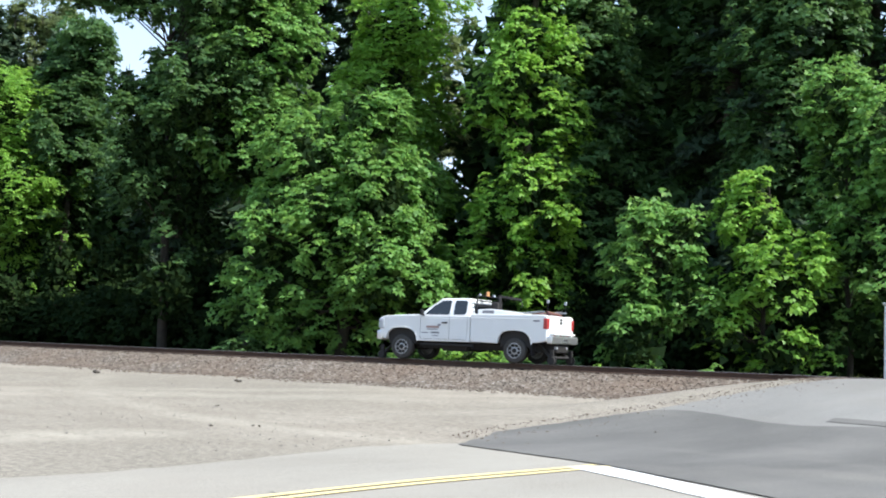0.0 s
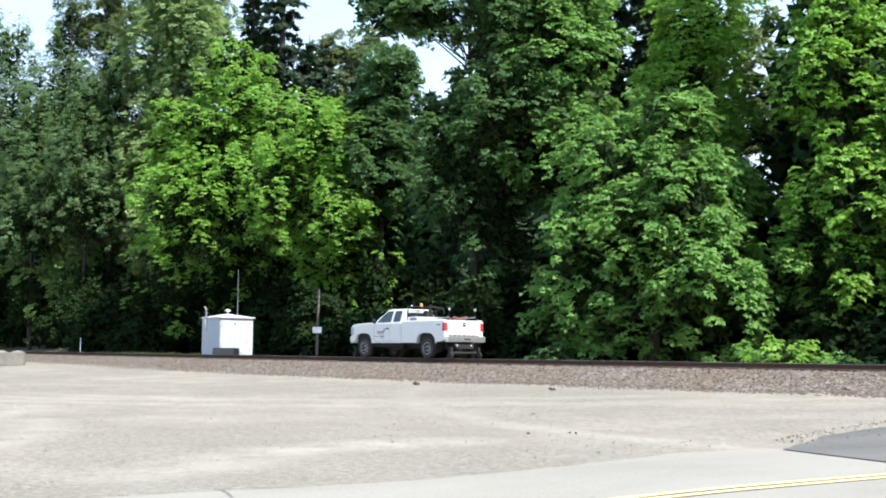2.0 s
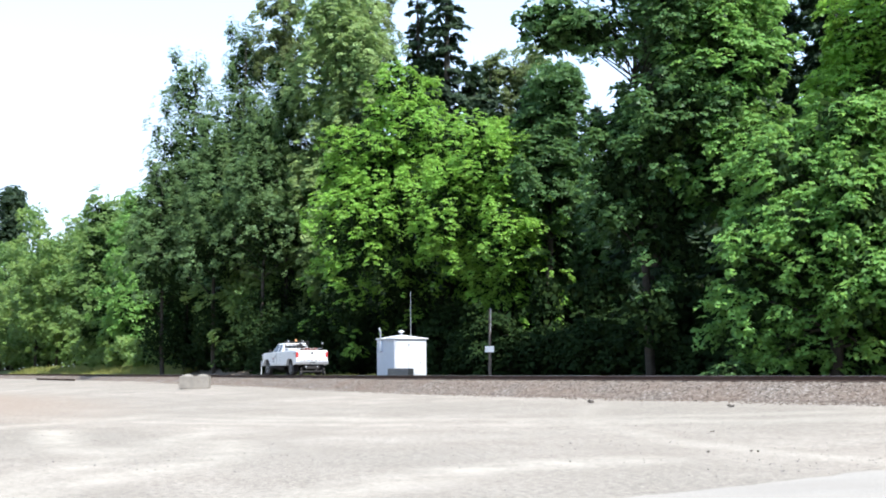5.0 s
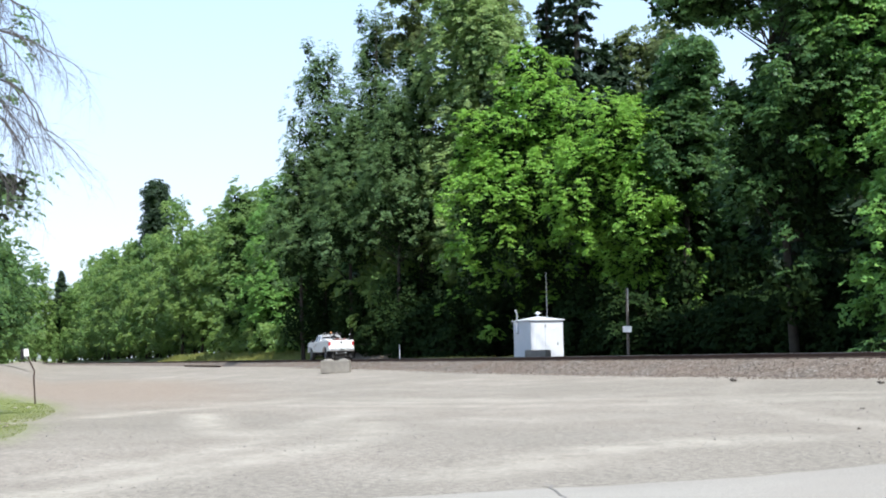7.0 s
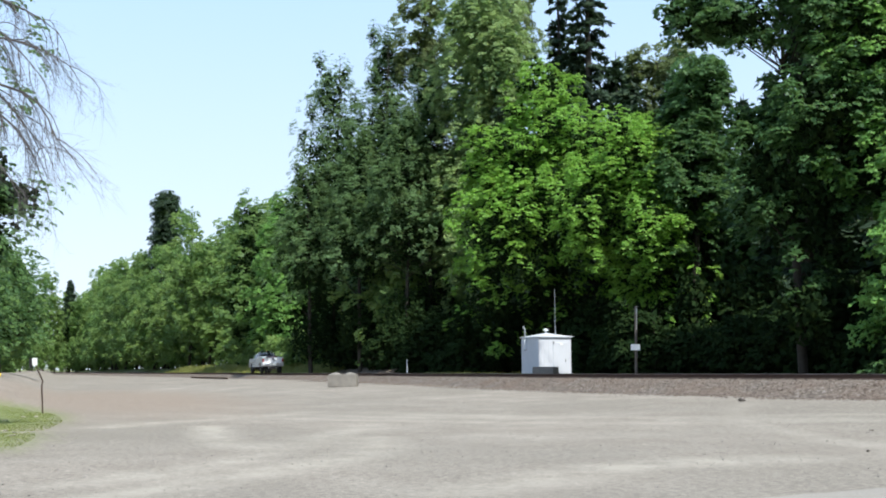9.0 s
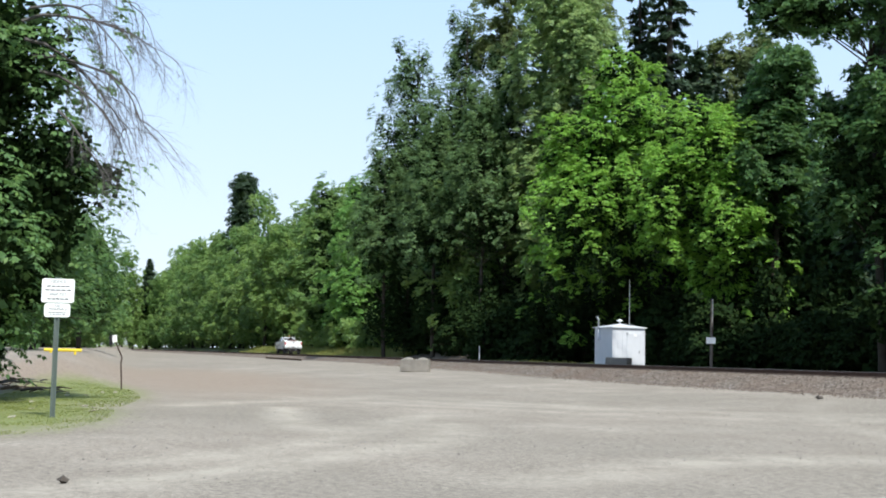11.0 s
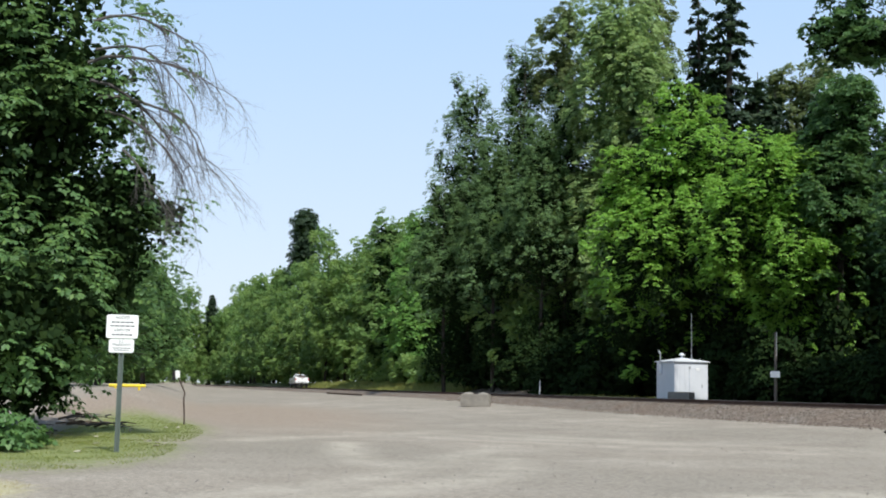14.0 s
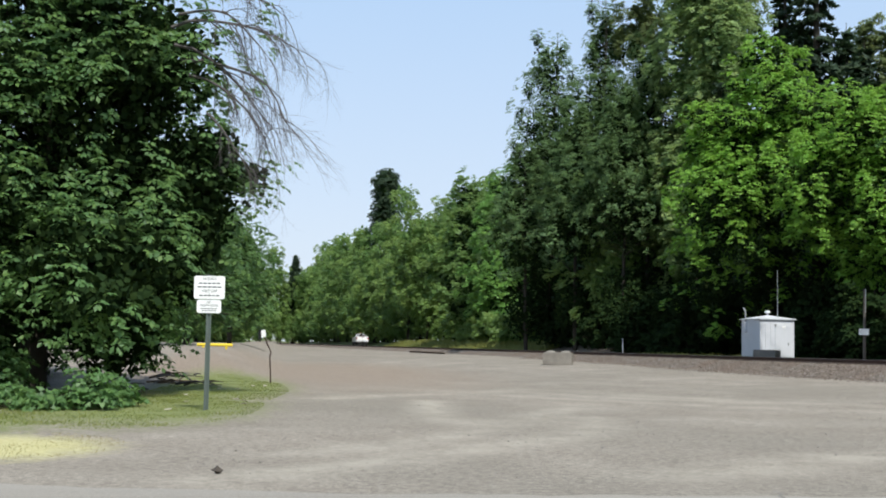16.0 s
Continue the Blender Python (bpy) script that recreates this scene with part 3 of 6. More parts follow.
def broadleaf(x, y, lobes, pads, size, spread, material, label, trunk=0.22, seed=1, name="maple_tree", shell=0.42, category="tree", group="", slim=0.46, upright=0.0, core=1.0, full=1.0, bare=None, heart="heart", deep=0.6, lumps=0):
    """A leafy tree at (x, y): trunk, limbs to its boughs, and a crown of leaves in lobes given from its foot."""
    rng = np.random.default_rng(seed)
    pads, spread = int(pads * FINE), spread * 0.64
    if bare is None:
        bare = 0.4 if max(l[2] + l[5] for l in lobes) > 13.5 else 0.0
    z = float(land(x, y)) - 0.05
    t = thing(name, pose(x, y, z), label, category, group)
    for l in lobes[:] if lumps else ():        # boughs that stand out of the rounded crown
        for _ in range(lumps):
            d = rng.normal(0, 1, 3) * [1, 1, 0.8]
            d /= np.linalg.norm(d)
            q = rng.uniform(0.3, 0.48)
            lobes = lobes + [tuple(np.array(l[:3]) + d * 0.8 * np.array(l[3:6])) + (l[3] * q, l[4] * q, l[5] * q * 0.7)]
    small = name != "spreading_tree"
    if small and size < 0.4:
        size = size * 0.72
    P, Nn, A, tips = bough_points(rng, lobes, pads, spread, shell, upright, full, bare, 50 if small else 27)
    low = P[:, 2] < 0.12
    P[low, 2] = 0.12 + rng.uniform(0, 0.35, low.sum())
    tagged(leaf_mesh("crown", P, Nn, A, size, material, t, rng, slim * (1.05 if small else 1.0), small), kind="stuff")
    # leaves within the lobes; heart and inner colours put shade between the boughs
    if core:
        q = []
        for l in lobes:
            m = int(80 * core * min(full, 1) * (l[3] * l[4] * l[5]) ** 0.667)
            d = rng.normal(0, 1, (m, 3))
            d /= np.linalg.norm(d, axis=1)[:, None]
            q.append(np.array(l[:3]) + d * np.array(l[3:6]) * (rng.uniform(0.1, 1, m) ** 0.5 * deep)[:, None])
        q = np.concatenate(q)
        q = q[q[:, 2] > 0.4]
        tagged(leaf_mesh("inner_foliage", q, rng.normal(0, 1, q.shape), rng.normal(0, 0.6, q.shape), size * (1.9 if small else 1.35), M[heart], t, rng, 0.5, small), "inner leaves of the crown, most coloured shade-dark", kind="stuff")
    vs, fs = [], []
    top = max(l[2] + l[5] * 0.5 for l in lobes)
    axis = [np.array([0.0, 0.0, 0.0])]
    lean = rng.normal(0, 0.03, 2)
    for k in range(1, 7):
        h = top * k / 6
        axis.append(np.array([lean[0] * h + 0.12 * math.sin(k * 1.7), lean[1] * h + 0.12 * math.cos(k * 2.3), h]))
    for k in range(6):
        limb(vs, fs, axis[k], axis[k + 1], trunk * (1 - k / 6.5), trunk * (1 - (k + 1) / 6.5), 8)
    for c in tips[rng.permutation(len(tips))[: min(90, len(tips))]]:
        if np.hypot(c[0], c[1]) > 4.3 and c[2] < 0.6 * top:
            continue
        h = np.clip(c[2] - 0.45 * np.hypot(c[0], c[1]), 0.25 * top * rng.uniform(0.5, 1), top * 0.97)
        a = np.array([np.interp(h, [q[2] for q in axis], [q[i] for q in axis]) for i in range(3)])
        mid = (a + c) / 2 + [0, 0, 0.08 * np.linalg.norm(c - a)]
        r = trunk * 0.28 * (1 - 0.6 * h / top)
        limb(vs, fs, a, mid, r, r * 0.6, 5)
        limb(vs, fs, mid, c, r * 0.6, r * 0.2, 4)
    sheet("trunk", vs, fs, M["bark"], t, smooth=True)
    return t


def conifer(x, y, h, r, material, label, seed=1, density=1.0, base=0.08, name="fir_tree", group="", droop=0.35, size=0.5, ragged=0.3):
    """A fir: a straight trunk with tiers of drooping branches, each set with narrow sprays of needles."""
    rng = np.random.default_rng(seed)
    t = thing(name, pose(x, y, float(land(x, y)) - 0.05), label, "tree", group)
    vs, fs, P, Nn = [], [], [], []
    limb(vs, fs, np.array([0, 0, 0.0]), np.array([0, 0, h * 0.5]), 0.02 * h, 0.012 * h, 8)
    limb(vs, fs, np.array([0, 0, h * 0.5]), np.array([0, 0, h]), 0.012 * h, 0.02, 8)
    z = h * base
    while z < h - 0.3:
        f = (z / h - base) / (1 - base)
        reach = r * (1 - f) ** 0.8 * (0.35 + 0.65 * min(1, f * 6 + 0.35)) + 0.25
        for _ in range(rng.integers(4, 7)):
            L = reach * rng.uniform(1 - ragged * 1.4, 1 + ragged * 0.6)
            a = rng.uniform(0, 2 * math.pi)
            d = np.array([math.cos(a), math.sin(a), 0.0])
            s = np.array([-d[1], d[0], 0.0])
            z0 = z + rng.uniform(-0.25, 0.25)
            lift = 0.35 * (f - 0.25)
            end = d * L + [0, 0, z0 + L * (lift - droop)]
            limb(vs, fs, np.array([0, 0, z0]), end, 0.012 + 0.012 * L, 0.008, 4)
            m = max(6, int(26 * L * density))
            u = rng.uniform(0.12, 1.05, m) ** 0.8
            wdt = 0.32 * L * (1.05 - u) + 0.16
            q = d * (u * L)[:, None] + s * (rng.uniform(-1, 1, m) * wdt)[:, None]
            q[:, 2] += z0 + u * L * (lift - droop * u) - 0.12 * np.abs(rng.normal(0, 1, m)) * (0.4 + 0.3 * L)
            P.append(q)
            Nn.append(np.tile([0, 0, 1.0], (m, 1)) + d * 0.5)
        z += 0.42 + 0.22 * (1 - f) + 0.008 * h
    crown = leaves("crown", np.concatenate(P), np.concatenate(Nn), size, material, t, rng, droop=0.8, slim=0.2)
    tagged(crown, kind="stuff")
    sheet("trunk", vs, fs, M["bark"], t, smooth=True)
    return t


def poplar(x, y, h, r, seed):
    """A dense tall poplar whose crown ends in upright leading shoots."""
    rng = np.random.default_rng(seed + 500)
    lobes = [(-0.5, 0.2, h * 0.19, r * 0.85, r * 0.85, h * 0.19), (0.3, 0, h * 0.48, r, r, h * 0.2), (-0.2, 0, h * 0.66, r * 0.8, r * 0.8, h * 0.19), (0, 0, h * 0.85, r * 0.42, r * 0.42, h * 0.13)]
    for k in range(16):                        # leading shoots along the flanks and at the top
        f = 0.5 + 0.46 * (k / 15)
        a, reach = k * 2.4 + rng.uniform(-0.4, 0.4), r * (1.15 - f) * 1.25
        lobes.append((reach * math.cos(a), reach * math.sin(a), h * f, 0.55, 0.55, rng.uniform(1.3, 2.1)))
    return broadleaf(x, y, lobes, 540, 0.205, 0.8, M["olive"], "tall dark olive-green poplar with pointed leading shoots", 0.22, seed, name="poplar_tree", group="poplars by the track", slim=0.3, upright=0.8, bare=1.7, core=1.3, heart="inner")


def polar(az, d):
    """The place at a bearing (degrees from the y axis towards -x) and a distance from the camera's foot."""
    return -d * math.sin(radians(az)), d * math.cos(radians(az))


def turned(az, lobes):
    """Lobes given to the right, away and up as seen along a bearing, in the world's axes."""
    c, q = math.cos(radians(az)), math.sin(radians(az))
    return [(l[0] * c - l[1] * q, l[0] * q + l[1] * c) + tuple(l[2:]) for l in lobes]


# ---- the woods beside the line ----
def wood():
    # big dome of a maple beside the track, with a skirt of boughs down to the ground
    x, y = polar(47.6, 51.5)
    broadleaf(x, y, turned(47.6, [(-0.3, 0, 4.8, 4.2, 3.6, 4.2), (2.6, -1.0, 3.4, 2.6, 2.4, 3.2), (-3.0, -0.6, 4.2, 2.4, 2.2, 3.2), (1.2, -1.6, 7.2, 2.4, 2.2, 2.4), (-1.8, -0.2, 8.8, 2.2, 2.0, 2.3), (2.3, 0.5, 8.0, 1.7, 1.8, 2.4), (0.6, 0.4, 10.6, 2.0, 1.9, 2.0)]),
              270, 0.25, 1.1, M["maple"], "broad sunlit maple with leafy boughs down to the trackside", 0.3, 11, bare=0.2, lumps=5)
    x, y = polar(39.3, 52)
    broadleaf(x, y, [(0, 0, 4.8, 2.4, 2.5, 4.3), (1.0, -0.5, 7.2, 2.1, 2.0, 2.7), (0.1, 0, 11.7, 2.5, 2.5, 4.2), (-0.1, 0, 17.8, 2.4, 2.5, 4.2), (0.2, -0.6, 22.3, 2.3, 2.3, 3.9)],
              240, 0.25, 1.05, M["maple_bright"], "tall narrow sunlit maple with clumps of yellow-green leaves", 0.28, 12, bare=0.15, lumps=4)
    x, y = polar(46.0, 58)
    broadleaf(x, y, [(0, 0, 12, 2.9, 3.0, 4.6), (0.8, 0, 16.0, 2.3, 2.4, 2.6), (0.2, 0.5, 8, 2.8, 3, 4)],
              170, 0.25, 1.15, M["maple_bright"], "slender yellow-green maple rising behind the front trees", 0.25, 13)
    x, y = polar(43.4, 62)
    broadleaf(x, y, [(0, 0, 14, 2.2, 2.4, 5.0), (0, 0, 19, 1.5, 1.6, 3)], 46, 0.24, 0.95, M["pale"], "thin pale grey-green tree against the sky", 0.2, 14, name="willow_tree", shell=0.8, core=0.0)
    x, y = polar(55.8, 61.5)
    broadleaf(x, y, turned(55.8, [(0.2, -0.4, 8.2, 3.8, 3.2, 3.4), (-2.6, -1.0, 4.6, 1.6, 1.4, 1.5), (0.3, -1.8, 3.2, 2.0, 1.6, 2.6), (1.6, -3.2, 12.4, 2.8, 3.2, 3.6), (1.8, -2.8, 17.0, 2.4, 2.6, 3), (1.5, -3.4, 20.5, 3.0, 3.0, 3.8), (-2.2, -3.2, 17.2, 2.4, 2.0, 1.4), (-1.6, -3.2, 20.6, 2.6, 2.2, 2.2), (-4.6, -2.9, 17.6, 2.0, 2.0, 2.2), (-3.6, -3.2, 22.8, 2.6, 2.6, 2.6), (-1.2, -2.6, 10.2, 2.6, 2.4, 3.0)]),
              330, 0.25, 1.15, M["maple_dark"], "tall maple with dense dark green crown and open gaps", 0.26, 15, heart="inner", bare=1.25, lumps=3)
    x, y = polar(52.0, 60)
    broadleaf(x, y, [(0, 0, 10.5, 3.3, 3.4, 3.8), (0.5, 0, 15.5, 2.9, 3.0, 4.0), (0, 0, 21, 2.5, 2.6, 4)],
              240, 0.26, 1.2, M["maple"], "tall maple with layered green boughs", 0.32, 16, heart="inner", bare=1.5, lumps=4)
    x, y = polar(67.2, 88)
    broadleaf(x, y, turned(67.2, [(0.5, 0.2, 5.6, 5.4, 3.2, 5.2), (5.6, 0, 5.6, 4.2, 3, 5), (-4.4, 0.2, 5.6, 4, 3, 5), (0, -3, 10.8, 6.4, 5.6, 6.2), (4.2, -4.2, 11.4, 4.6, 3.8, 5), (7, -3.6, 10.4, 3.8, 3.4, 4.4), (3.8, -3.6, 15.8, 3.4, 3.2, 2.8), (-3.4, -2.8, 15.8, 3.2, 3, 2.8), (-3.6, -3.6, 10, 4.4, 4, 5), (-2.4, -2.6, 14.2, 4, 3.6, 3.6), (5.4, -4.6, 13.6, 3.6, 3.2, 3.4), (0.4, -3, 17, 3.8, 3.6, 3.4), (-0.2, -3, 20.4, 2.2, 2.2, 2.2)]),
              760, 0.21, 1.05, M["maple_bright"], "broad bright yellow-green maple behind the equipment shed", 0.3, 17, shell=0.5, heart="inner", bare=1.0, deep=0.6, lumps=3)
    x, y = polar(62.6, 80.8)
    broadleaf(x, y, turned(62.6, [(0.6, 0, 5.2, 4.6, 2.8, 4.8), (0, -2.8, 9.4, 4.2, 4, 4.4), (0.8, -3, 8.2, 2.6, 2.6, 3.4), (-3.4, -3.2, 10.4, 3, 2.8, 3.4), (-0.8, -2.8, 13.2, 3.6, 3.4, 3.4), (0.6, -2.8, 15, 2, 2, 1.6)]),
              350, 0.21, 1.05, M["maple_bright"], "rounded sunlit maple at the edge of the wood", 0.26, 18, shell=0.5, heart="inner", bare=1.0, deep=0.6, lumps=3)
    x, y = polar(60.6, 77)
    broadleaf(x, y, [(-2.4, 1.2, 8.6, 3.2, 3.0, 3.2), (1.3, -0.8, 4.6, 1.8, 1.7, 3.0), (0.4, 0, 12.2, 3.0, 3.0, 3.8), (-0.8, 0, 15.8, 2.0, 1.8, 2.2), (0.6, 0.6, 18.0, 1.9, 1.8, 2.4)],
              220, 0.28, 1.2, M["maple_dark"], "maple in the hollow of the wood's edge, leaves coloured dark for shade", 0.3, 19, bare=1.8, heart="inner")
    # dark poplars with upright pointed tops
    for az, d, h, r, sd in ((77.5, 119, 31.8, 5.4, 21), (75.0, 113, 32.6, 4.2, 22), (72.9, 108, 27.5, 4.6, 23), (76.2, 110, 22.5, 4.0, 24), (74.0, 105, 23.5, 4.2, 25), (78.5, 116, 20.5, 4.3, 20)):
        x, y = polar(az, d)
        poplar(x, y, h, r, sd)
    x, y = polar(70.6, 104)
    broadleaf(x, y, [(0, 0, 12, 5, 5, 9), (0, 0, 23, 4.8, 4.6, 6.5), (0.5, 0, 30.5, 4.2, 4.2, 5.0), (3.4, 0.5, 26, 3.6, 3.6, 5.0)], 480, 0.28, 0.95, M["cottonwood"], "very tall olive-green cottonwood above the maples", 0.45, 26, name="cottonwood_tree", upright=0.5, heart="olive")
    for az, h, sd in ((73.2, 35, 27), (62.9, 28.0, 28), (61.4, 28.5, 29), (69.0, 36, 30)):
        x, y = polar(az, 112)
        broadleaf(x, y, [(0, 0, h - 6, 3.2, 3.2, 5.6), (1.2, 0, h - 1, 2.1, 2.1, 2.5)], 72, 0.32, 1.1, M["pale"], "pale thin-leaved tree top above the wood", 0.35, sd, name="cottonwood_tree", shell=0.8, core=0.0)
    # firs
    for az, d, h, r, sd in ((65.2, 100, 37, 5.2, 31), (66.6, 104, 35, 4.6, 32), (55.4, 76, 30, 3.4, 35), (49.6, 72, 30, 4.0, 36), (47.6, 70, 26, 3.4, 44),
                            (36.2, 56, 27, 3.9, 37), (33.0, 61, 30, 4.4, 38), (29.6, 54, 28, 4.0, 39), (26.6, 50, 26, 4.0, 40), (23.4, 52, 26, 4.0, 41), (19.6, 50, 25, 4.0, 42), (54.0, 78, 27, 3.6, 43), (69.5, 98, 22, 4.0, 45)):
        x, y = polar(az, d)
        conifer(x, y, h, r, M["fir"], "tall dark green fir with drooping branches", sd, density=1.0, group="firs of the wood", size=0.65)
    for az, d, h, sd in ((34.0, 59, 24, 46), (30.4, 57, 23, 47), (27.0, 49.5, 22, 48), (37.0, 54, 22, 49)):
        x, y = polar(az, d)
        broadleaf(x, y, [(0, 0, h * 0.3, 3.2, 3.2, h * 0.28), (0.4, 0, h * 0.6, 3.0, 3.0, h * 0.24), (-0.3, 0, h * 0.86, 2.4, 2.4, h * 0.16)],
                  150, 0.27, 1.2, M["maple_dark"], "maple among the firs, leaves coloured dark for shade", 0.26, sd, group="shaded maples among the firs")
    # smaller trees and bushes at the edge
    for az, d, lobes, n, mat, sd in (
            (33.0, 40.5, [(0.1, 0, 4.0, 1.7, 1.5, 1.7), (-0.5, -0.2, 5.6, 1.0, 1.0, 1.1), (0.7, 0, 5.2, 1.0, 1.0, 1.2), (1.2, -0.3, 3.0, 0.9, 0.9, 0.9), (-0.5, -0.4, 1.8, 1.4, 1.1, 1.2)], 72, "maple", 51),
            (28.1, 40.5, [(0.3, -0.2, 3.7, 1.9, 1.7, 1.6), (-0.5, 0.2, 5.8, 1.0, 1.0, 1.5), (-1.2, -0.4, 2.2, 1.1, 1.0, 1.0), (0.5, -0.4, 1.5, 1.4, 1.1, 1.1), (1.5, 0, 4.4, 0.8, 0.8, 0.9)], 84, "maple_bright", 52),
            (24.3, 43.0, [(0.4, 0, 8.0, 2.2, 2.0, 2.8), (0.2, -0.5, 4.8, 1.8, 1.7, 1.6), (0.3, -0.7, 2.0, 1.1, 1.0, 1.2), (-0.6, 0, 10.2, 1.2, 1.2, 1.4)], 96, "maple", 55),
            (20.8, 41.0, [(0, 0, 4.6, 2.8, 2.8, 3.6), (1.2, -0.8, 3.2, 2.0, 2.0, 2.6), (-0.8, 0, 8.0, 1.8, 1.8, 2.2)], 130, "maple", 56)):
        x, y = polar(az, d)
        broadleaf(x, y, turned(az, lobes), n, 0.23, 0.8, M[mat], "young sunlit maple at the edge of the wood", 0.12, sd, group="young trees at the wood's edge", lumps=4, bare=0.85)
    for az, d, h, r, mat, sd in ((41.6, 42.5, 1.9, 1.3, "maple_bright", 61), (43.6, 44, 1.6, 1.1, "maple", 62), (39.5, 42.5, 1.3, 1.2, "maple", 63), (37.4, 41, 1.2, 1.0, "maple_dark", 64), (52.2, 50, 1.5, 1.2, "maple_dark", 65), (35.6, 39, 1.0, 0.8, "maple_bright", 69), (30.6, 38.4, 1.0, 0.45, "maple", 70), (26.4, 38.6, 0.7, 0.4, "maple_dark", 53)):
        x, y = polar(az, d)
        broadleaf(x, y, [(0, 0, h * 0.45, r, r, h * 0.42)], int(7 * r * h), 0.2, 0.55, M[mat], "leafy bush at the foot of the wood", 0.05, sd, name="bush", category="bush", group="bushes at the foot of the wood")


def deep_wood():
    """Rows of firs and shade-coloured maples further back, set from a few trees again and again."""
    kinds = [conifer(0, 0, 27, 4.6, M["fir"], "tall dark green fir deep in the wood", 101, density=0.4, group="trees deep in the wood", size=1.2)]
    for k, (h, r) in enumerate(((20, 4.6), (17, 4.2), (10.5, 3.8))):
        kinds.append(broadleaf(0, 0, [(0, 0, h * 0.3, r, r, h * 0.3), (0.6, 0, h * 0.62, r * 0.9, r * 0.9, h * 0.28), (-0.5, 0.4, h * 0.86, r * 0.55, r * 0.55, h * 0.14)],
                               44, 0.55, 1.7, M["maple_dark"], "maple deep in the wood, leaves coloured dark for shade", 0.3, 102 + k, group="trees deep in the wood", full=0.36))
    rng = random.Random(8)
    n = 0
    # rows added to close gaps and to block low-angle light from behind
    for off, lo, hi, gap in ((22, -92, 12, 6.0), (29, -100, 20, 6.5), (37, -108, 26, 7.0), (46, -112, 34, 8.0), (13.5, -150, -114, 5.0), (20, -165, -90, 5.5)):
        x = float(hi)
        while x > lo:
            xx = x + rng.uniform(-1.5, 1.5)
            p = track_at(xx, off + rng.uniform(-2, 2))
            az = math.degrees(math.atan2(-p.x, p.y))
            x -= gap * rng.uniform(0.8, 1.2)
            if n >= 4 and 41.5 < az < 42.9:    # an open lane through the wood
                continue
            k = 0 if rng.random() < 0.45 else rng.choice((1, 2))
            if 56.5 < az < 60.2 or 41.5 < az < 45 or 47.8 < az < 49.4 or 54.6 < az < 56:        # thin places in the wood, where the sky shows between the tops
                k = 3
            elif 60 <= az < 70:
                k = 2
            if xx < -88:
                k = 0 if xx > -112 else 3 if off < 15 else 2
            m = pose(p.x, p.y, float(land(p.x, p.y)) - 0.05, 0, 0, rng.uniform(0, 360))
            if n < 4:
                kinds[n].matrix_world = m
            else:
                copy_thing(kinds[k], m)
            n += 1


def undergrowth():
    """Bushes, coloured near-black for shade, that close the wood's foot between the trunks."""
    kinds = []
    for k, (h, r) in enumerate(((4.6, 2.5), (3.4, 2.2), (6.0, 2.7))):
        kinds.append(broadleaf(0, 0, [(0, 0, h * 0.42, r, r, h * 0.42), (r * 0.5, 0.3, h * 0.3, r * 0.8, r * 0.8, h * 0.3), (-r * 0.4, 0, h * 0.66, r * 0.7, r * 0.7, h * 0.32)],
                               44, 0.34, 1.0, M["inner"], "undergrowth at the foot of the wood, coloured near-black for shade", 0.08, 151 + k, name="bush", category="bush", group="undergrowth of the wood", full=0.5, core=1.2, heart="inner"))
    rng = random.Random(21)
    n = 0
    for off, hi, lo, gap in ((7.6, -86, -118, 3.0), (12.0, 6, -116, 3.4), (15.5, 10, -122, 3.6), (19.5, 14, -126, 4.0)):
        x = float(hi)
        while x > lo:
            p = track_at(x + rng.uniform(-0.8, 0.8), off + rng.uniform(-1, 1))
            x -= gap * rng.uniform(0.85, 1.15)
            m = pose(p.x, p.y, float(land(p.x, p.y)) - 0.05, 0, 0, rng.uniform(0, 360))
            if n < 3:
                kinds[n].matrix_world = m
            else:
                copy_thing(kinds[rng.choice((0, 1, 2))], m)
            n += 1


